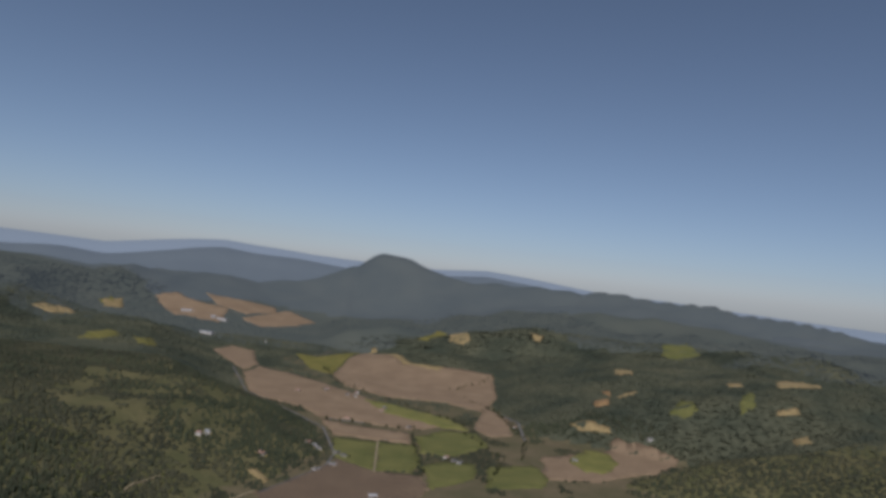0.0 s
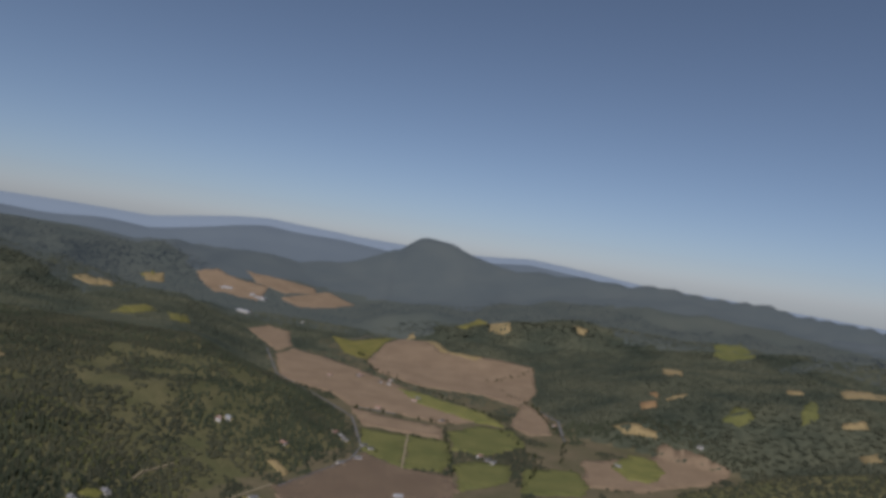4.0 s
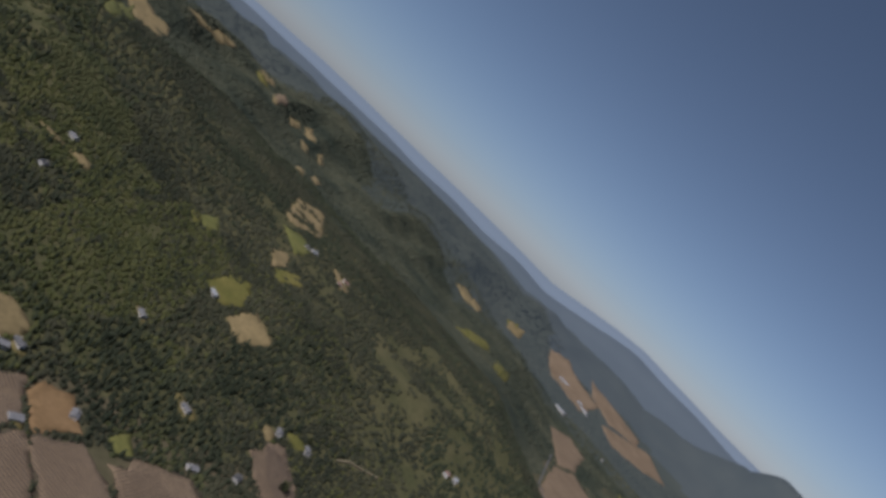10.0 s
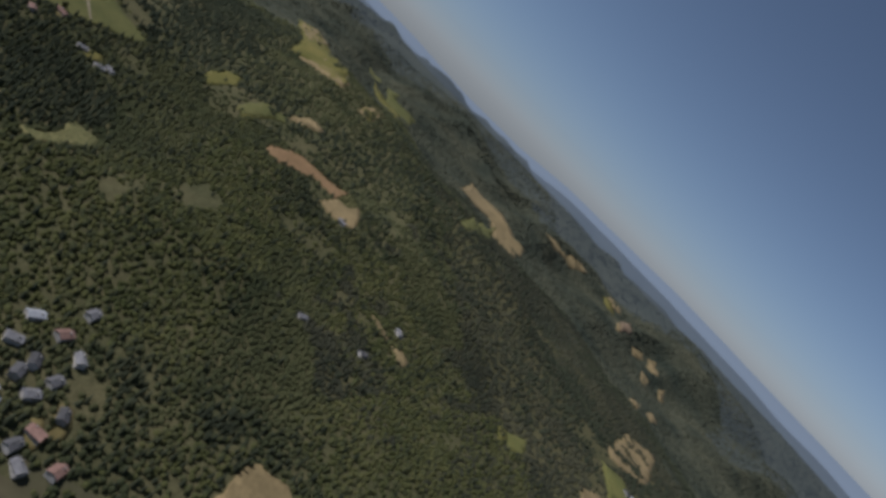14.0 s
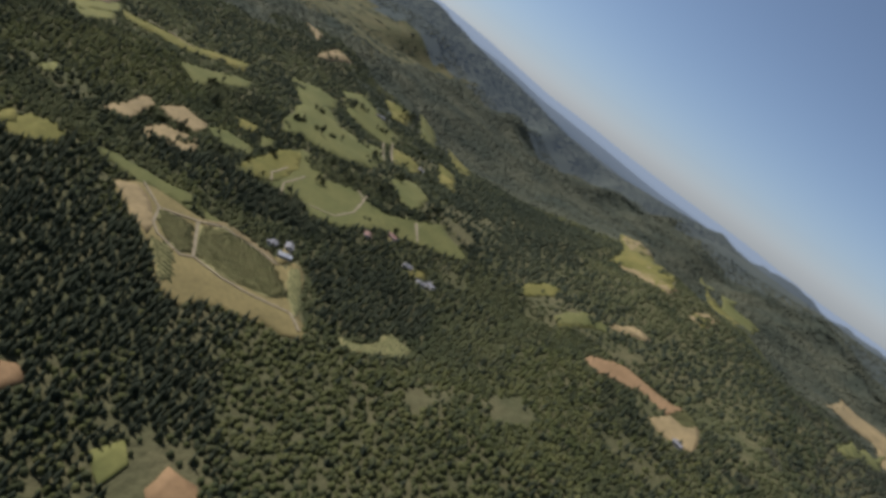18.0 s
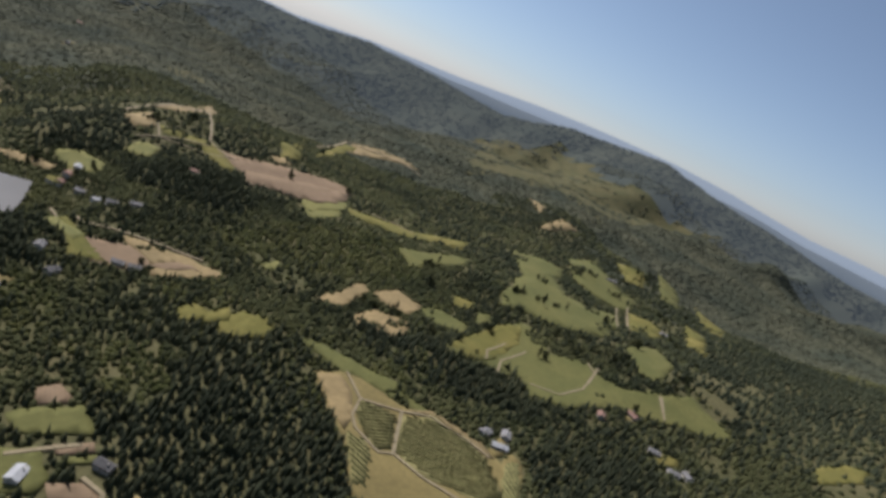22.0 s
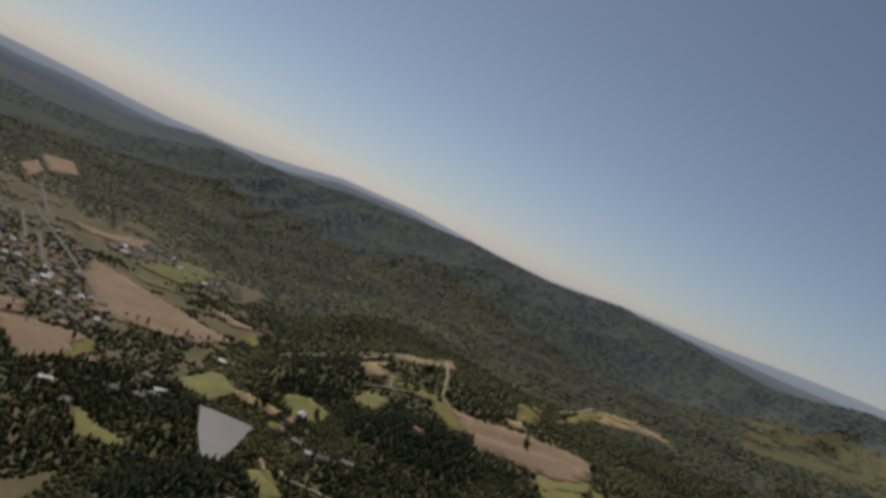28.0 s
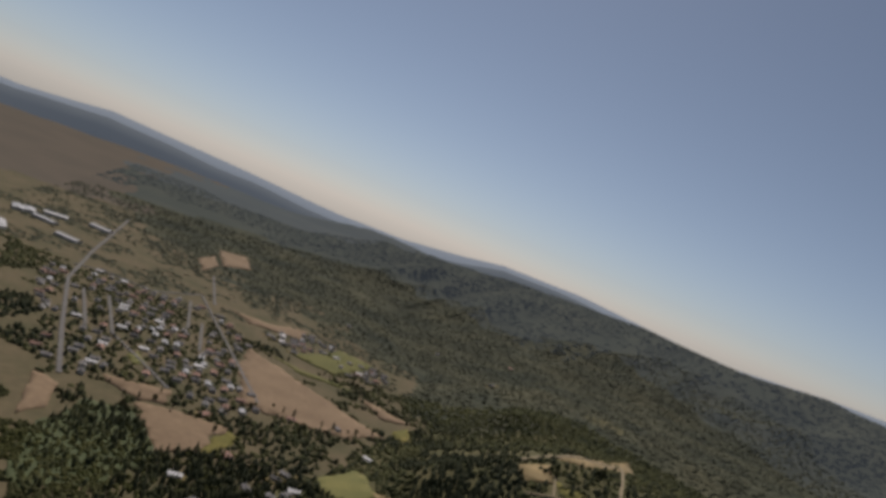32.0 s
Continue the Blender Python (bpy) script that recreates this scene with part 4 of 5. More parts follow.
homesteads((-785, 99), (-792, 104), (-803, 110), (-807, 118), (-782, 118), (-955, 131), (-957, 139), (-949, 121))
homesteads((-530, -1304), (-555, -1289), (-581, -1313), (-609, -1313), (-639, -1324), (-664, -1320), (-695, -1314), (-722, -1320), (-743, -1303), (-571, -1244), (-518, -1313), (-670, -1259))
homesteads((-468, 44), (-485, 44), (-480, 79), (-458, 108), (-469, 111), (-471, 101), (-426, 105), (-452, 60))
homesteads((-346, 1979), (-274, 2032), (-207, 1992), (-183, 1982), (-98, 1834), (-21, 1671), (-204, 1408), (-220, 1414), (-157, 1392), (-142, 1378), (81, 1423), (65, 1442), (91, 1410), (353, 1530), (562, 1674), (680, 1514), (-649, 2871), (-890, 2861), (-879, 2895), (86, 1432), (251, 1798), (-172, 1698))
homesteads((-260, 1043), (-251, 1045), (-265, 1060), (-204, 1398), (-195, 1391), (-144, 1085), (-138, 1082), (-423, 940), (-445, 899), (-399, 759), (-389, 817), (-467, 768), (-272, 2046), (-185, 2039), (-92, 1866), (-16, 1673), (-379, 1252), (-389, 1234), (-279, 1260), (-154, 1311), (-179, 1271), (-65, 1158))
homesteads((-434, 579), (-449, 640), (-507, 573), (-513, 591), (-882, 1190), (-876, 1206), (-640, 854), (-579, 733), (-466, 770), (-754, 548), (-794, 1228), (-811, 1257))
homesteads((-589, 367), (-559, 358), (-528, 352), (-528, 355), (-498, 337), (-489, 335), (-487, 345), (-451, 332), (-456, 347), (-437, 348), (-472, 407), (-750, 548), (-848, 690), (-768, 638), (-963, 231), (-952, 220), (-989, 571), (-793, 105))
homesteads((-784, 99), (-790, 105), (-801, 107), (-1428, 19), (-964, 192), (-950, 215), (-957, 227), (-967, 237), (-470, 40), (-470, 41), (-479, 77), (-485, 76), (-453, -10), (-451, -16), (-670, -493), (-696, -371), (-629, -233), (-556, -237), (-1548, -154), (-1562, -147), (-999, 148), (-495, 9), (-693, -510), (-682, -512))
homesteads((-687, -511), (-689, -503), (-680, -502), (-696, -373), (-696, -382), (-675, -383), (-679, -461), (-559, -276), (-548, -241), (-550, -231), (-508, -230), (-508, -221), (-442, -205), (-443, -212), (-619, -245), (-622, -233), (-553, -596), (-544, -582), (-504, -589), (-678, -417), (-802, -437))
homesteads((-536, -632), (-530, -574), (-535, -567), (-442, -765), (-447, -761), (-480, -658), (-432, -575), (-547, -650), (-559, -853), (-631, -873), (-498, -902), (-973, -1666), (-1005, -1310), (-1189, -1680), (-659, -755), (-453, -529), (-693, -509), (-685, -499), (-680, -503), (-731, -1701))
homesteads((-534, 331), (-559, 333), (-558, 353), (-515, 347), (-532, 355), (-493, 356), (-506, 363), (-523, 372), (-473, 373), (-486, 381), (-505, 390), (-463, 384), (-549, 378), (-474, 397))
TOWN = ((-248, -731), (-272, -743), (-305, -802), (-390, -827), (-408, -776), (-478, -779), (-510, -844), (-471, -1010), (-485, -1196), (-408, -1370), (-278, -1341), (-178, -1365), (-142, -1267), (-84, -1271))
SUBURB = ((-496, -1394), (-591, -1459), (-772, -1370), (-773, -1251), (-720, -1194), (-619, -1251), (-516, -1274))
SHEDS = ((104, -1709), (83, -1726), (32, -1678), (40, -1784), (57, -1463), (59, -1424), (-54, -1555), (-61, -1825), (-1006, 3329), (-947, 3271), (-1164, 3419), (-887, 2862))
TANK = [(-665, -496)]
for x, y in SHEDS:
    put_house(3, x, y, float(rng.choice([20, 70, 110])))
town = list(TOWN)
tx, ty = np.meshgrid(np.arange(-1100, 150, 22), np.arange(-2600, -480, 22))
tx, ty = (tx + rng.uniform(-5, 5, tx.shape)).ravel(), (ty + rng.uniform(-5, 5, ty.shape)).ravel()
free = (inside(tx, ty, town) | inside(tx, ty, list(SUBURB))) & (rng.random(tx.shape) < 0.62)
for kind, corners in FIELDS:
    free &= ~inside(tx, ty, corners)
for line, width in ROADS:
    for (ax, ay), (bx, by) in zip(line, line[1:]):
        s = np.clip(((tx - ax) * (bx - ax) + (ty - ay) * (by - ay)) / ((bx - ax) ** 2 + (by - ay) ** 2), 0, 1)
        free &= np.hypot(tx - ax - s * (bx - ax), ty - ay - s * (by - ay)) > width / 2 + 8
TOWN_SITES = sorted(zip(tx[free], ty[free]), key=lambda p: -p[1])
for x, y in TOWN_SITES[:150]:
    put_house(int(rng.choice([0, 0, 0, 0, 1, 2])), float(x), float(y), float(rng.choice([8, 98]) + rng.uniform(-4, 4)))
rest_v, rest_f, rest_m = [], [], []
for x, y in TOWN_SITES[150:]:
    SITES.append((x, y))
    a = radians(rng.choice([8, 98]))
    w, l, h = rng.uniform(7, 10), rng.uniform(9, 15), rng.uniform(2.8, 4.5)
    for piece, mat in ((walls(w, l, h, 2), 0), (gable(w, l, h, 2, 0.6), int(rng.choice([1, 1, 1, 1, 2, 3])))):
        v, f = piece
        c, s = math.cos(a), math.sin(a)
        z = float(height(x, y)) + 0.4
        rest_f += [tuple(j + len(rest_v) for j in t) for t in f]
        rest_m += [mat] * len(f)
        rest_v += [(x + px * c - py * s, y + px * s + py * c, z + pz) for px, py, pz in v]
if rest_v:
    ob = new("town_houses", mesh_of("town_houses", rest_v, rest_f, [M["wall_paint"], M["roof_grey"], M["roof_clay"], M["roof_white"]], rest_m))
    tagged(ob, "closely set small town houses with grey and clay roofs", "houses", kind="stuff")
for x, y in TANK:
    a = np.linspace(0, 2 * np.pi, 25)[:-1]
    tank = new("water_tank", None)
    tagged(tank, "low round pale green water tank", "tank")
    ring = [(11 * math.cos(t), 11 * math.sin(t)) for t in a]
    v = [(px, py, -2) for px, py in ring] + [(px, py, 4) for px, py in ring]
    f = [t for j in range(24) for t in ((j, (j + 1) % 24, (j + 1) % 24 + 24), (j, (j + 1) % 24 + 24, j + 24))]
    child("wall", mesh_of("wall", v, f, [M["wall_paint"]]), tank)
    v = [(px * 1.03, py * 1.03, 4) for px, py in ring] + [(0, 0, 5.2)] + [(px * 1.03, py * 1.03, 3.7) for px, py in ring]
    f = [(j, (j + 1) % 24, 24) for j in range(24)] + [t for j in range(24) for t in ((25 + j, 25 + (j + 1) % 24, (j + 1) % 24), (25 + j, (j + 1) % 24, j))]
    child("roof", mesh_of("roof", v, f, [M["meadow"]]), tank)
    tank.matrix_basis = pose(x, y, float(height(x, y)) + 0.3)


# ---- trees that stand by themselves ----
def leafy(count, reach, tall, low, taper):
    """A crown of many small leaf clumps round a few lobes."""
    v, f = [], []
    lobes = [(rng.uniform(-0.5, 0.5) * reach, rng.uniform(-0.5, 0.5) * reach, rng.uniform(0.3, 0.75)) for _ in range(6)]
    for _ in range(count):
        lx, ly, lz = lobes[rng.integers(6)]
        q = rng.normal(size=3)
        q /= np.linalg.norm(q)
        q *= rng.uniform(0.6, 1.0)
        zz = np.clip(lz + 0.32 * q[2], 0.02, 1)
        narrow = 1 - taper * zz
        c = np.array([(lx + q[0] * reach * 0.55) * narrow, (ly + q[1] * reach * 0.55) * narrow, low + zz * (tall - low)])
        r = rng.uniform(0.10, 0.2) * reach * (1 - 0.5 * taper * zz)
        base = len(v)
        for d in ((1, 0, 0), (-0.5, 0.8, 0.1), (-0.5, -0.8, -0.1), (0, 0, 0.9), (0.1, 0, -0.7)):
            v.append(tuple(c + r * (np.array(d) + rng.uniform(-0.35, 0.35, 3))))
        f += [tuple(base + j for j in t) for t in ((0, 1, 3), (1, 2, 3), (2, 0, 3), (1, 0, 4), (2, 1, 4), (0, 2, 4))]
    return v, f


def timber(tall, thick, limbs):
    """A tapered trunk with limbs."""
    def stick(a, b, ra, rb):
        a, b = Vector(a), Vector(b)
        d = (b - a).to_track_quat("Z", "Y").to_matrix()
        ring = [d @ Vector((math.cos(t), math.sin(t), 0)) for t in np.linspace(0, 2 * np.pi, 7)[:-1]]
        v = [tuple(a + r * ra) for r in ring] + [tuple(b + r * rb) for r in ring]
        return v, [t for j in range(6) for t in ((j, (j + 1) % 6, (j + 1) % 6 + 6), (j, (j + 1) % 6 + 6, j + 6))]
    pieces = [stick((0, 0, -1.5), (0, 0, tall), thick, thick * 0.4)]
    for _ in range(limbs):
        t, z = rng.uniform(0, 6.28), rng.uniform(0.4, 0.9) * tall
        pieces.append(stick((0, 0, z), (math.cos(t) * tall * 0.35, math.sin(t) * tall * 0.35, z + tall * 0.25), thick * 0.4, thick * 0.12))
    return joined(*pieces)


TREES = []
for name, label, reach, tall, taper, mat in (
        ("oak_tree", "broad dark green oak with a rounded uneven crown", 6.0, 11, 0.25, "broadleaf"),
        ("oak_tree", "spreading light green valley oak", 5.0, 9, 0.2, "broadleaf"),
        ("conifer_tree", "tall dark green conifer with a pointed crown", 4.2, 18, 0.85, "conifer")):
    ob = new(name)
    tagged(ob, label, "tree", "single trees")
    child("trunk", mesh_of("trunk", *timber(tall * 0.6, 0.4, 4), [M["bark"]]), ob)
    child("crown", mesh_of("crown", *leafy(190, reach, tall, tall * 0.15, taper), [M[mat]]), ob)
    TREES.append([ob, False])


def put_tree(kind, x, y, size):
    m = pose(x, y, float(height(x, y)) + 0.3, 0, 0, float(rng.uniform(0, 360))) @ Matrix.Diagonal((size, size, size * float(rng.uniform(0.85, 1.15)), 1))
    ob, used = TREES[kind]
    if used:
        return copy_thing(ob, m)
    TREES[kind][1] = True
    ob.matrix_basis = m
    return ob


def belt(*line):
    """A loose row of trees along a hedge or stream."""
    for (ax, ay), (bx, by) in zip(line, line[1:]):
        k = max(2, int(math.hypot(bx - ax, by - ay) / 21))
        for j in range(k):
            x, y = ax + (bx - ax) * (j + rng.random()) / k, ay + (by - ay) * (j + rng.random()) / k
            put_tree(int(rng.choice([0, 0, 1, 2])) if rng.random() < 0.9 else 2, float(x + rng.uniform(-5, 5)), float(y + rng.uniform(-5, 5)), float(rng.uniform(0.55, 1.0)))


belt((-339, 2427), (-256, 2177), (-146, 2034), (7, 1890), (126, 1747))
belt((-235, 1669), (-168, 1668), (-89, 1658), (-11, 1642))
belt((-16, 1616), (7, 1447), (16, 1284))
belt((130, 2130), (194, 2013), (243, 1929))
belt((87, 2254), (259, 2466))
belt((-300, 1028), (-271, 1045), (-217, 1030), (-156, 1008), (-111, 975))
belt((-328, 797), (-330, 850), (-333, 920))
belt((214, 2011), (259, 1650), (228, 1477))
belt((110, 1683), (184, 1457), (139, 1290))
belt((-313, -766), (-361, -736), (-395, -796))
belt((-387, -744), (-447, -753), (-509, -881))
belt((-515, -887), (-611, -854), (-691, -901))
belt((-596, -1141), (-688, -1159), (-771, -1107))
belt((-460, -710), (-555, -801), (-627, -842))
belt((-853, -60), (-884, -3), (-916, 30))
belt((-1040, -2), (-1078, 54), (-1095, 123), (-1165, 165))
belt((-1389, -15), (-1395, 52), (-1263, 122))
LONE = ((-1099, -105), (-1121, -66), (-1751, -157), (-1757, -176), (-1450, -166), (-1504, -10), (-1041, 33), (-1078, 80), (-1187, 63), (-994, 22), (-1815, -168), (-970, -136), (-1003, -489), (-1118, -463), (-201, 1053), (-181, 1052), (-157, 1053), (-139, 1042), (-376, 878), (-349, 863), (-461, -460), (-469, -438), (-359, -698), (-488, -500))
for x, y in LONE:
    for _ in range(2):
        put_tree(int(rng.choice([0, 0, 2])), float(x + rng.uniform(-9, 9)), float(y + rng.uniform(-9, 9)), float(rng.uniform(0.8, 1.3)))
# clumps of oaks that stand in the meadows
for x, y in ((-1113, -95), (-1152, -58), (-1791, -163), (-1487, -166), (-1230, -10), (-963, -30), (-1073, 10), (-1053, 40), (-1112, 145), (-1157, 146), (-1695, -151), (-1105, 77), (-1027, -190), (-860, -93), (-836, -124), (-1470, -104), (-1531, -38), (-1687, -32), (-1243, -133), (-847, -635), (-918, -649), (-709, -504), (-1277, -723), (-656, -546)):
    for _ in range(5):
        put_tree(int(rng.choice([0, 0, 1, 2])), float(x + rng.normal(0, 6.5)), float(y + rng.normal(0, 6.5)), float(rng.uniform(0.55, 0.95)))
for x, y in SITES[:150:4]:
    put_tree(int(rng.choice([0, 1, 2])), float(x + rng.choice([-11, 12])), float(y + rng.uniform(-9, 9)), float(rng.uniform(0.5, 0.95)))


# ---- woods ----
def rings(levels, sides, top):
    """A tree's outline: rings of corners and a tip."""
    v, f = [], []
    for r, z in levels:
        for j in range(sides):
            a = 2 * math.pi * (j + rng.uniform(-0.25, 0.25)) / sides
            q = r * rng.uniform(0.72, 1.25)
            v.append((q * math.cos(a), q * math.sin(a), z + rng.uniform(-0.07, 0.07)))
    v.append((rng.uniform(-0.15, 0.15), rng.uniform(-0.15, 0.15), top))
    for k in range(len(levels) - 1):
        for j in range(sides):
            a, b, c, d = k * sides + j, k * sides + (j + 1) % sides, (k + 1) * sides + (j + 1) % sides, (k + 1) * sides + j
            f += [(a, b, c), (a, c, d)]
    k = (len(levels) - 1) * sides
    f += [(k + j, k + (j + 1) % sides, len(v) - 1) for j in range(sides)]
    return np.array(v), np.array(f)


CONES = [rings(((1.0, 0.06), (0.55, 0.5)), 5, 1.0) for _ in range(8)]
CLUMPS = [rings(((0.95, 0.1), (0.72, 0.68)), 5, 1.0) for _ in range(8)]
MOUNDS = [rings(((0.95, 0.0), (0.75, 0.6)), 4, 1.0) for _ in range(8)]


# woods on the valley floor
WOODLOTS = []
WOODLOTS.append(((-311, -477), (-370, -512), (-408, -618), (-486, -741), (-582, -830), (-635, -850), (-583, -679), (-570, -467), (-573, -445), (-334, -321)))
WOODLOTS.append(((-289, -574), (-316, -697), (-368, -711), (-395, -648), (-403, -606), (-370, -512), (-312, -469)))
WOODLOTS.append(((-276, -697), (-292, -750), (-314, -707), (-299, -662)))
WOODLOTS.append(((-374, 692), (-358, 749), (-335, 820), (-337, 936), (-387, 948), (-395, 832), (-413, 743)))
WOODLOTS.append(((-335, 942), (-259, 1160), (-201, 1267), (-140, 1385), (-204, 1563), (-315, 1523), (-390, 1161), (-392, 1001)))
WOODLOTS.append(((20, 1613), (154, 1606), (177, 1367), (82, 1311), (22, 1398)))
WOODLOTS.append(((-468, 490), (-494, 529), (-526, 605), (-491, 704), (-450, 758), (-356, 464)))
WOODLOTS.append(((-483, 613), (-405, 663), (-385, 751), (-361, 810), (-317, 868), (-343, 968), (-297, 1104), (-355, 1268), (-441, 1029), (-479, 915), (-501, 769)))
# slopes where the trees stand thin
THIN = []
THIN.append(((-528, 388), (-547, 436), (-554, 496), (-506, 507), (-482, 464), (-477, 414)))
THIN.append(((-506, 182), (-534, 211), (-545, 266), (-526, 297), (-489, 312), (-437, 246)))
THIN.append(((-548, 978), (-621, 1159), (-706, 1485), (-585, 1617), (-427, 1583), (-342, 1428), (-356, 1000), (-468, 973)))
THIN.append(((-415, 974), (-399, 1115), (-311, 1159), (-290, 1122), (-313, 1018), (-345, 921)))
THIN.append(((-586, 1116), (-691, 1317), (-600, 1420), (-459, 1409), (-471, 1260), (-482, 1079)))
THIN.append(((-723, 309), (-842, 373), (-841, 408), (-749, 385), (-694, 335)))
THIN.append(tuple(SPUR))
THIN.append(((-820, -706), (-1114, -896), (-1140, -840), (-879, -602), (-823, -626)))


def wooded(x, y):
    """Where trees grow: on the hills outside fields, roads, houses and water, and in strips on the floor."""
    z = height(x, y) - apron(x, y)
    floor = 0.42 - 0.3 * (y < -560)
    ok = (z > 6 + 5 * value_noise(x, y, 60, 41)) | (value_noise(x, y, 70, 42) + 0.5 * value_noise(x, y, 24, 43) > floor)
    ok |= (z < 14) & (np.hypot(x + 250, y - 200) > 1900) & (rng.random(x.shape) < 0.12)
    for corners in WOODLOTS:
        ok |= inside(x, y, list(corners)) & (rng.random(x.shape) < 0.92)
    for corners in (TOWN, SUBURB):
        ok = np.where(inside(x, y, list(corners)), rng.random(x.shape) < 0.5, ok)
    bare = (value_noise(x, y, 190, 44) + 0.5 * value_noise(x, y, 60, 45) > 0.78) & (z > 40)
    ok &= ~bare | (rng.random(x.shape) < 0.3)
    for corners in THIN:
        mx, my = np.mean(corners, 0)
        w = 0.08 * math.hypot(mx + 100, my - 150) ** 0.9
        ok &= ~inside(x + w * value_noise(x, y, 90, 59), y + w * value_noise(x, y, 90, 60), list(corners)) | (value_noise(x, y, 55, 57) + 0.5 * value_noise(x, y, 21, 58) + 0.3 * rng.standard_normal(x.shape) > (-0.25 if w < 60 else 0.35))
    ok &= ~((x > 200) & (y < 1100))
    for kind, corners in FIELDS:
        (ax, ay), (bx, by) = np.min(corners, 0), np.max(corners, 0)
        k = np.flatnonzero(ok & (x > ax) & (x < bx) & (y > ay) & (y < by))
        if len(k) and kind != "grove":
            gone = inside(x[k], y[k], corners)
            if kind in ("green", "dry", "meadow") and ax < -640:
                gone &= value_noise(x[k], y[k], 38, 49) + 0.4 * value_noise(x[k], y[k], 15, 50) < 0.6
            ok[k[gone]] = False
    for line, width in ROADS:
        for (ax, ay), (bx, by) in zip(line, line[1:]):
            s = np.clip(((x - ax) * (bx - ax) + (y - ay) * (by - ay)) / ((bx - ax) ** 2 + (by - ay) ** 2), 0, 1)
            ok &= np.hypot(x - ax - s * (bx - ax), y - ay - s * (by - ay)) > width / 2 + 2.5
    for a, b in SITES:
        ok &= (x - a) ** 2 + (y - b) ** 2 > 62
    return ok


def woods(name, label, spacing, near, far, shapes, radius, tall, mat, chance):
    """Trees of one kind over the hills, at that spacing, between two distances from the middle of the valley bend."""
    k = np.arange(-far, far, spacing)
    x, y = np.meshgrid(k - 250, k + 200)
    x = (x + rng.uniform(-0.58, 0.58, x.shape) * spacing).ravel()
    y = (y + rng.uniform(-0.58, 0.58, y.shape) * spacing).ravel()
    d = np.hypot(x + 250, y - 200) + 60 * value_noise(x, y, 90, 46)
    d = d + np.clip((d - 1000) / 600, 0, 1) * 330 * value_noise(x, y, 480, 56)
    keep = (d >= near) & (d < far) & (rng.random(x.shape) < chance(x, y))
    x, y = x[keep], y[keep]
    keep = wooded(x, y)
    x, y = x[keep], y[keep]
    z = height(x, y) - 0.4
    kind = rng.integers(len(shapes), size=len(x))
    turn = rng.uniform(0, 6.28, len(x))
    r = radius[0] + (radius[1] - radius[0]) * rng.random(len(x)) ** 1.5
    h = tall[0] + (tall[1] - tall[0]) * rng.random(len(x))
    vs, fs, at = [], [], 0
    for j, (sv, sf) in enumerate(shapes):
        q = np.flatnonzero(kind == j)
        c, s = np.cos(turn[q])[:, None], np.sin(turn[q])[:, None]
        px = x[q][:, None] + r[q][:, None] * (sv[:, 0] * c - sv[:, 1] * s)
        py = y[q][:, None] + r[q][:, None] * (sv[:, 0] * s + sv[:, 1] * c)
        pz = z[q][:, None] + h[q][:, None] * sv[:, 2]
        vs.append(np.stack([px, py, pz], -1).reshape(-1, 3))
        fs.append((at + np.arange(len(q))[:, None, None] * len(sv) + sf).reshape(-1, 3))
        at += len(q) * len(sv)
    ob = new(name, mesh_of(name, np.concatenate(vs), np.concatenate(fs), [M[mat]], smooth=True))
    return tagged(ob, label, "woods", kind="stuff")


# stands of dark conifers, and light green oak groves
DARK = []
DARK.append(((-545, 918), (-550, 1000), (-507, 1041), (-457, 1016), (-445, 925), (-463, 858)))
DARK.append(((-486, 1266), (-438, 1472), (-367, 1621), (-222, 1586), (-174, 1391), (-210, 1252), (-262, 1259), (-348, 1206), (-431, 1192)))
DARK.append(((-600, 883), (-579, 983), (-542, 1025), (-484, 1030), (-453, 993), (-459, 890), (-475, 824), (-486, 801)))
DARK.append(((-656, 14), (-701, 7), (-631, 110), (-678, 172), (-602, 186), (-557, 213), (-506, 182)))
DARK.append(((-648, -124), (-723, -68), (-666, 49), (-612, 102), (-499, 37), (-508, -25), (-533, -101), (-601, -114)))
DARK.append(((-801, -104), (-828, -45), (-880, 16), (-904, 65), (-855, 98), (-778, 34), (-759, -42)))
DARK.append(((-1352, 100), (-1800, 160), (-1762, 324), (-1399, 355), (-1191, 225), (-1187, 164)))
DARK.append(((-506, -404), (-551, -357), (-553, -257), (-476, -208), (-466, -265)))
DARK.append(((-695, -746), (-819, -725), (-779, -574), (-727, -555), (-674, -560)))
DARK.append(((-757, -881), (-816, -627), (-799, -572), (-749, -535), (-703, -562), (-697, -628)))
DARK.append(((289, 2424), (466, 2107), (403, 1726), (358, 1630), (269, 1587), (214, 2011)))
DARK.append(((-809, 126), (-874, 183), (-897, 251), (-841, 287), (-760, 241), (-714, 221), (-730, 186)))
DARK.append(((-733, -517), (-792, -478), (-961, -465), (-966, -402), (-816, -357), (-726, -411)))
LIGHT = []
LIGHT.append(((-545, -120), (-590, -101), (-568, -42), (-537, -37), (-523, -59)))
LIGHT.append(((-522, -243), (-556, -238), (-539, -167), (-503, -147), (-494, -187)))
LIGHT.append(((-630, 564), (-740, 688), (-829, 895), (-713, 915), (-571, 758), (-561, 632)))
LIGHT.append(((-622, 173), (-648, 221), (-678, 340), (-682, 432), (-586, 401), (-526, 321), (-544, 252)))
LIGHT.append(((-598, 188), (-683, 211), (-759, 303), (-684, 340), (-570, 235)))
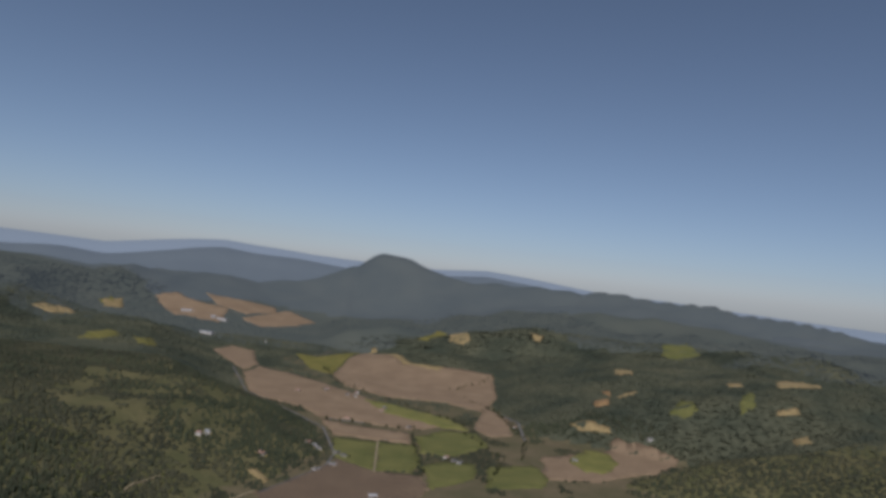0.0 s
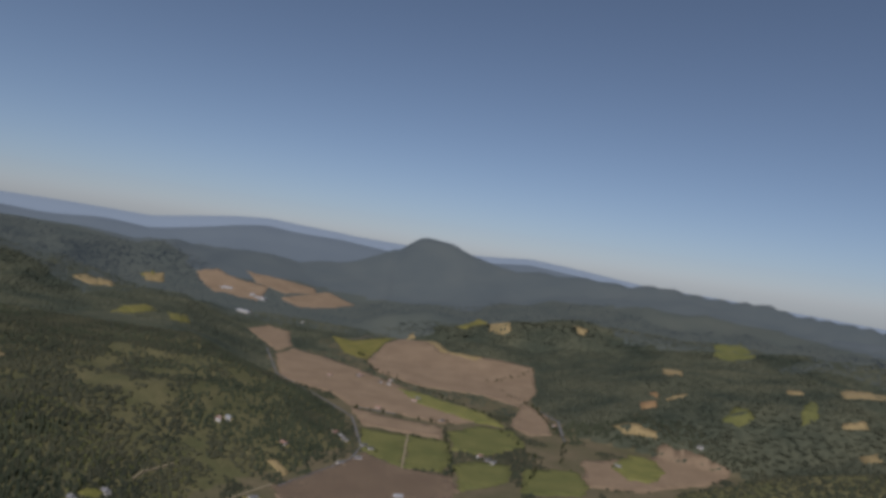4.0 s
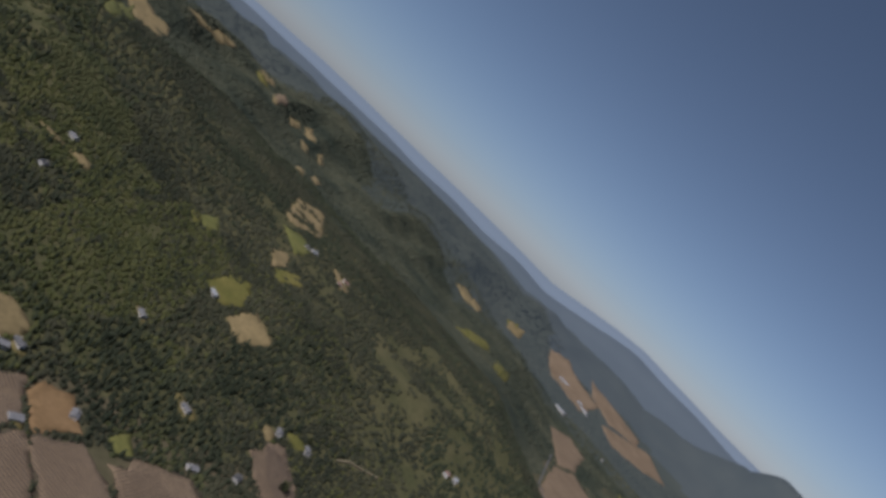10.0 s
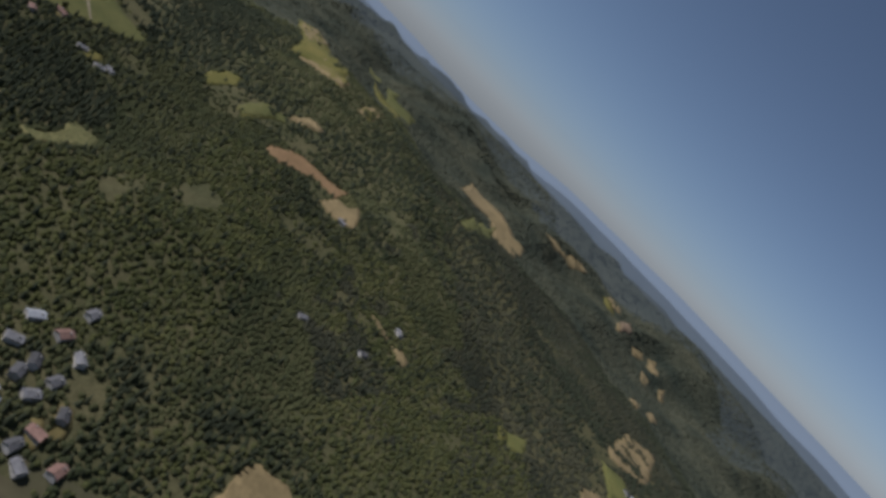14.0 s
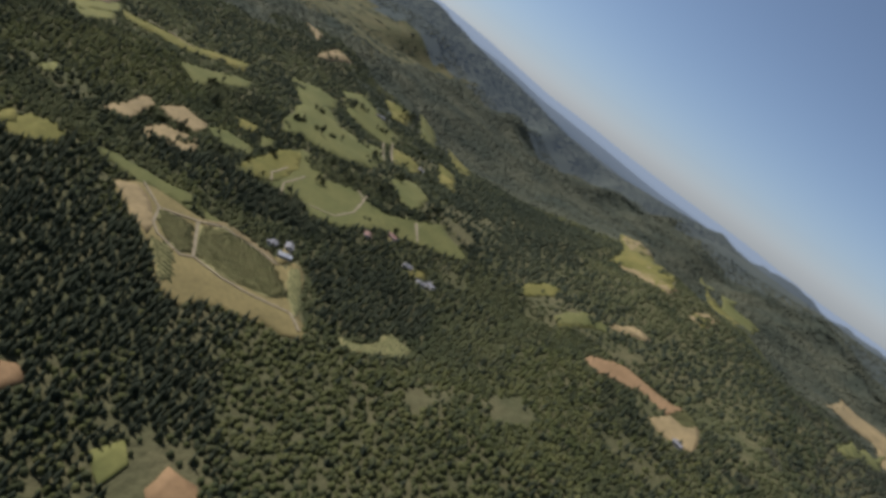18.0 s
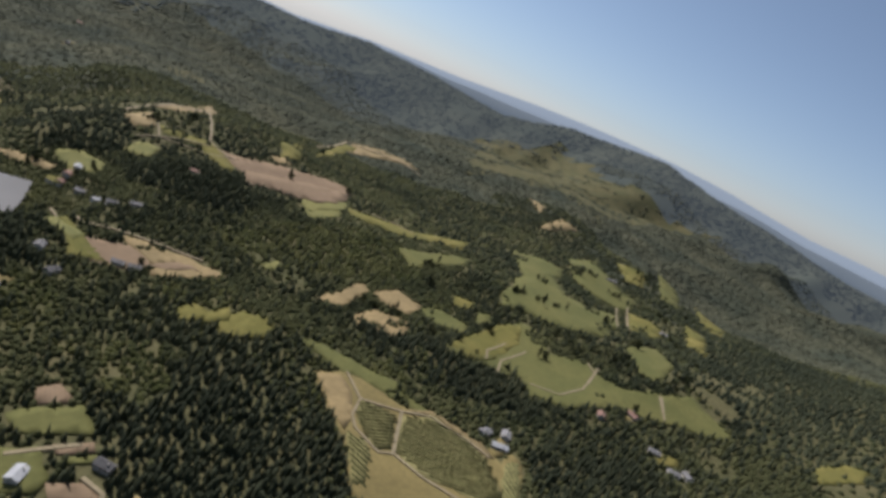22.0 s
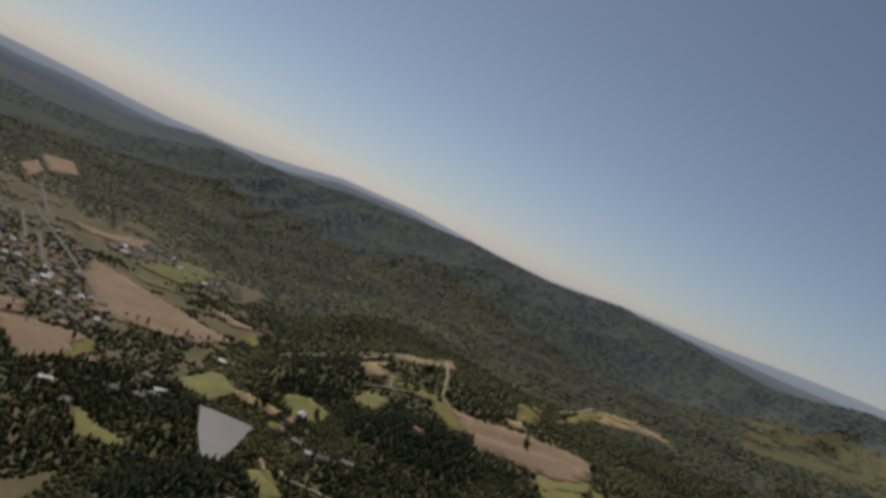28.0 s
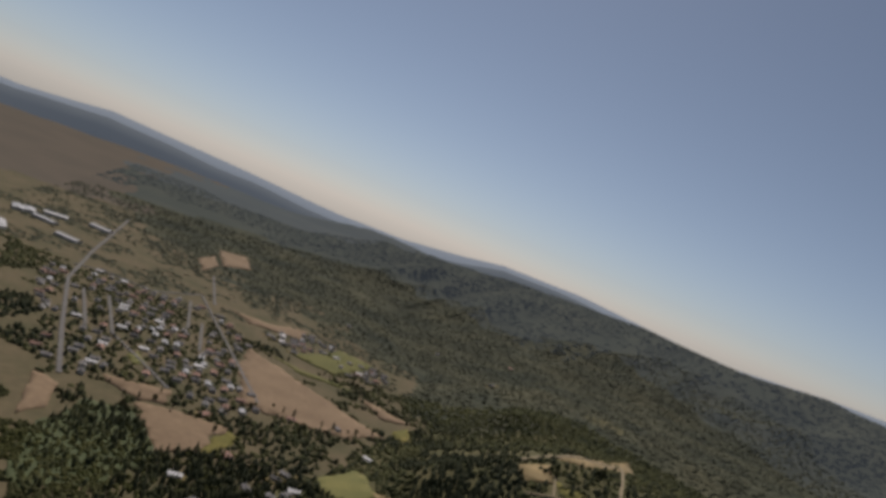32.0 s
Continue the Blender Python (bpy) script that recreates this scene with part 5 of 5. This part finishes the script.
# stands of conifers: east, north, reach, share
STANDS = (
    (-575, 30, 95, 0.9), (-570, 110, 60, 0.8), (-600, -130, 70, 0.6), (-830, 10, 55, 0.8), (-780, -55, 45, 0.8), (-870, 170, 90, 0.75), (-1480, 210, 190, 0.8),
    (-570, 420, 28, 0.9), (-573, 505, 26, 0.9), (-770, -670, 80, 0.6), (-820, -530, 90, 0.5), (-565, -100, 50, 0.6),
)


def dark(x, y):
    """The share of conifers among the trees."""
    stand = 0 * x
    for sx, sy, r, share in STANDS:
        stand = np.maximum(stand, share * np.exp(-(((x - sx) ** 2 + (y - sy) ** 2) / r ** 2)))
    for corners, share in [(c, 0.9) for c in DARK] + [(c, -0.8) for c in LIGHT]:
        w = 14 * value_noise(x, y, 40, 64)
        stand = np.where(inside(x + w, y - w, list(corners)), share, stand)
    return np.clip(0.12 + 0.6 * value_noise(x, y, 240, 47) + 0.3 * value_noise(x, y, 70, 48) + stand, 0.05, 0.95)


def northern(x, y):
    """Whether a place lies on the northern hills, where the oaks are darker."""
    return y + 160 * value_noise(x, y, 150, 68) > 640 - 0.1 * x - 90 * value_noise(x, y, 30, 69)


def leafing(x, y):
    """The share of oaks in new leaf."""
    share = np.clip(0.1 + 1.1 * value_noise(x, y, 130, 66) + 0.5 * value_noise(x, y, 35, 67), 0, 0.7)
    share = share * np.where(northern(x, y), 0.25, 1)
    for corners in LIGHT:
        share = np.where(inside(x, y, list(corners)), np.maximum(share, 0.65), share)
    return share


woods("conifer_woods", "dense dark conifer woods on the hillside", 4.7, 0, 900, CONES, (1.9, 3.2), (6, 13), "conifer", dark)
for label, mat, north in (("dense mixed green oak woods on the hillside", "broadleaf", 0), ("dusky brown-green oak woods on the northern hills", "dusky", 1)):
    woods("oak_woods", label, 4.3, 0, 900, CLUMPS, (2.2, 3.9), (3.2, 5.6), mat, lambda x, y: (1.0 - dark(x, y)) * (1 - leafing(x, y)) * (northern(x, y) == north))
    woods("oak_woods", label.replace("on the", "on the farther"), 7.8, 900, 1620, MOUNDS, (4.0, 6.2), (2.8, 5.2), mat, lambda x, y: (1.0 - dark(x, y)) * (northern(x, y) == north))
woods("oak_grove", "light yellow-green oak groves in new leaf", 4.3, 0, 900, CLUMPS, (2.0, 3.7), (3.2, 5.4), "spring", lambda x, y: (1.0 - dark(x, y)) * leafing(x, y))
woods("conifer_woods", "dark conifer woods on the farther slopes", 7.8, 900, 1620, CONES, (3.0, 4.8), (5, 10), "conifer", dark)
woods("far_woods", "dark mixed woods on the far slopes", 12, 1620, 2800, MOUNDS, (6.5, 10), (1.6, 3.2), "woodland", lambda x, y: 0 * x + 0.85)
# the farthest trees share the slope material and its painted haze
woods("far_woods", "woods with painted blue haze on the farthest slopes", 20, 2800, 3650, MOUNDS, (11, 16), (2, 3.6), "slope", lambda x, y: 0 * x + 0.8)
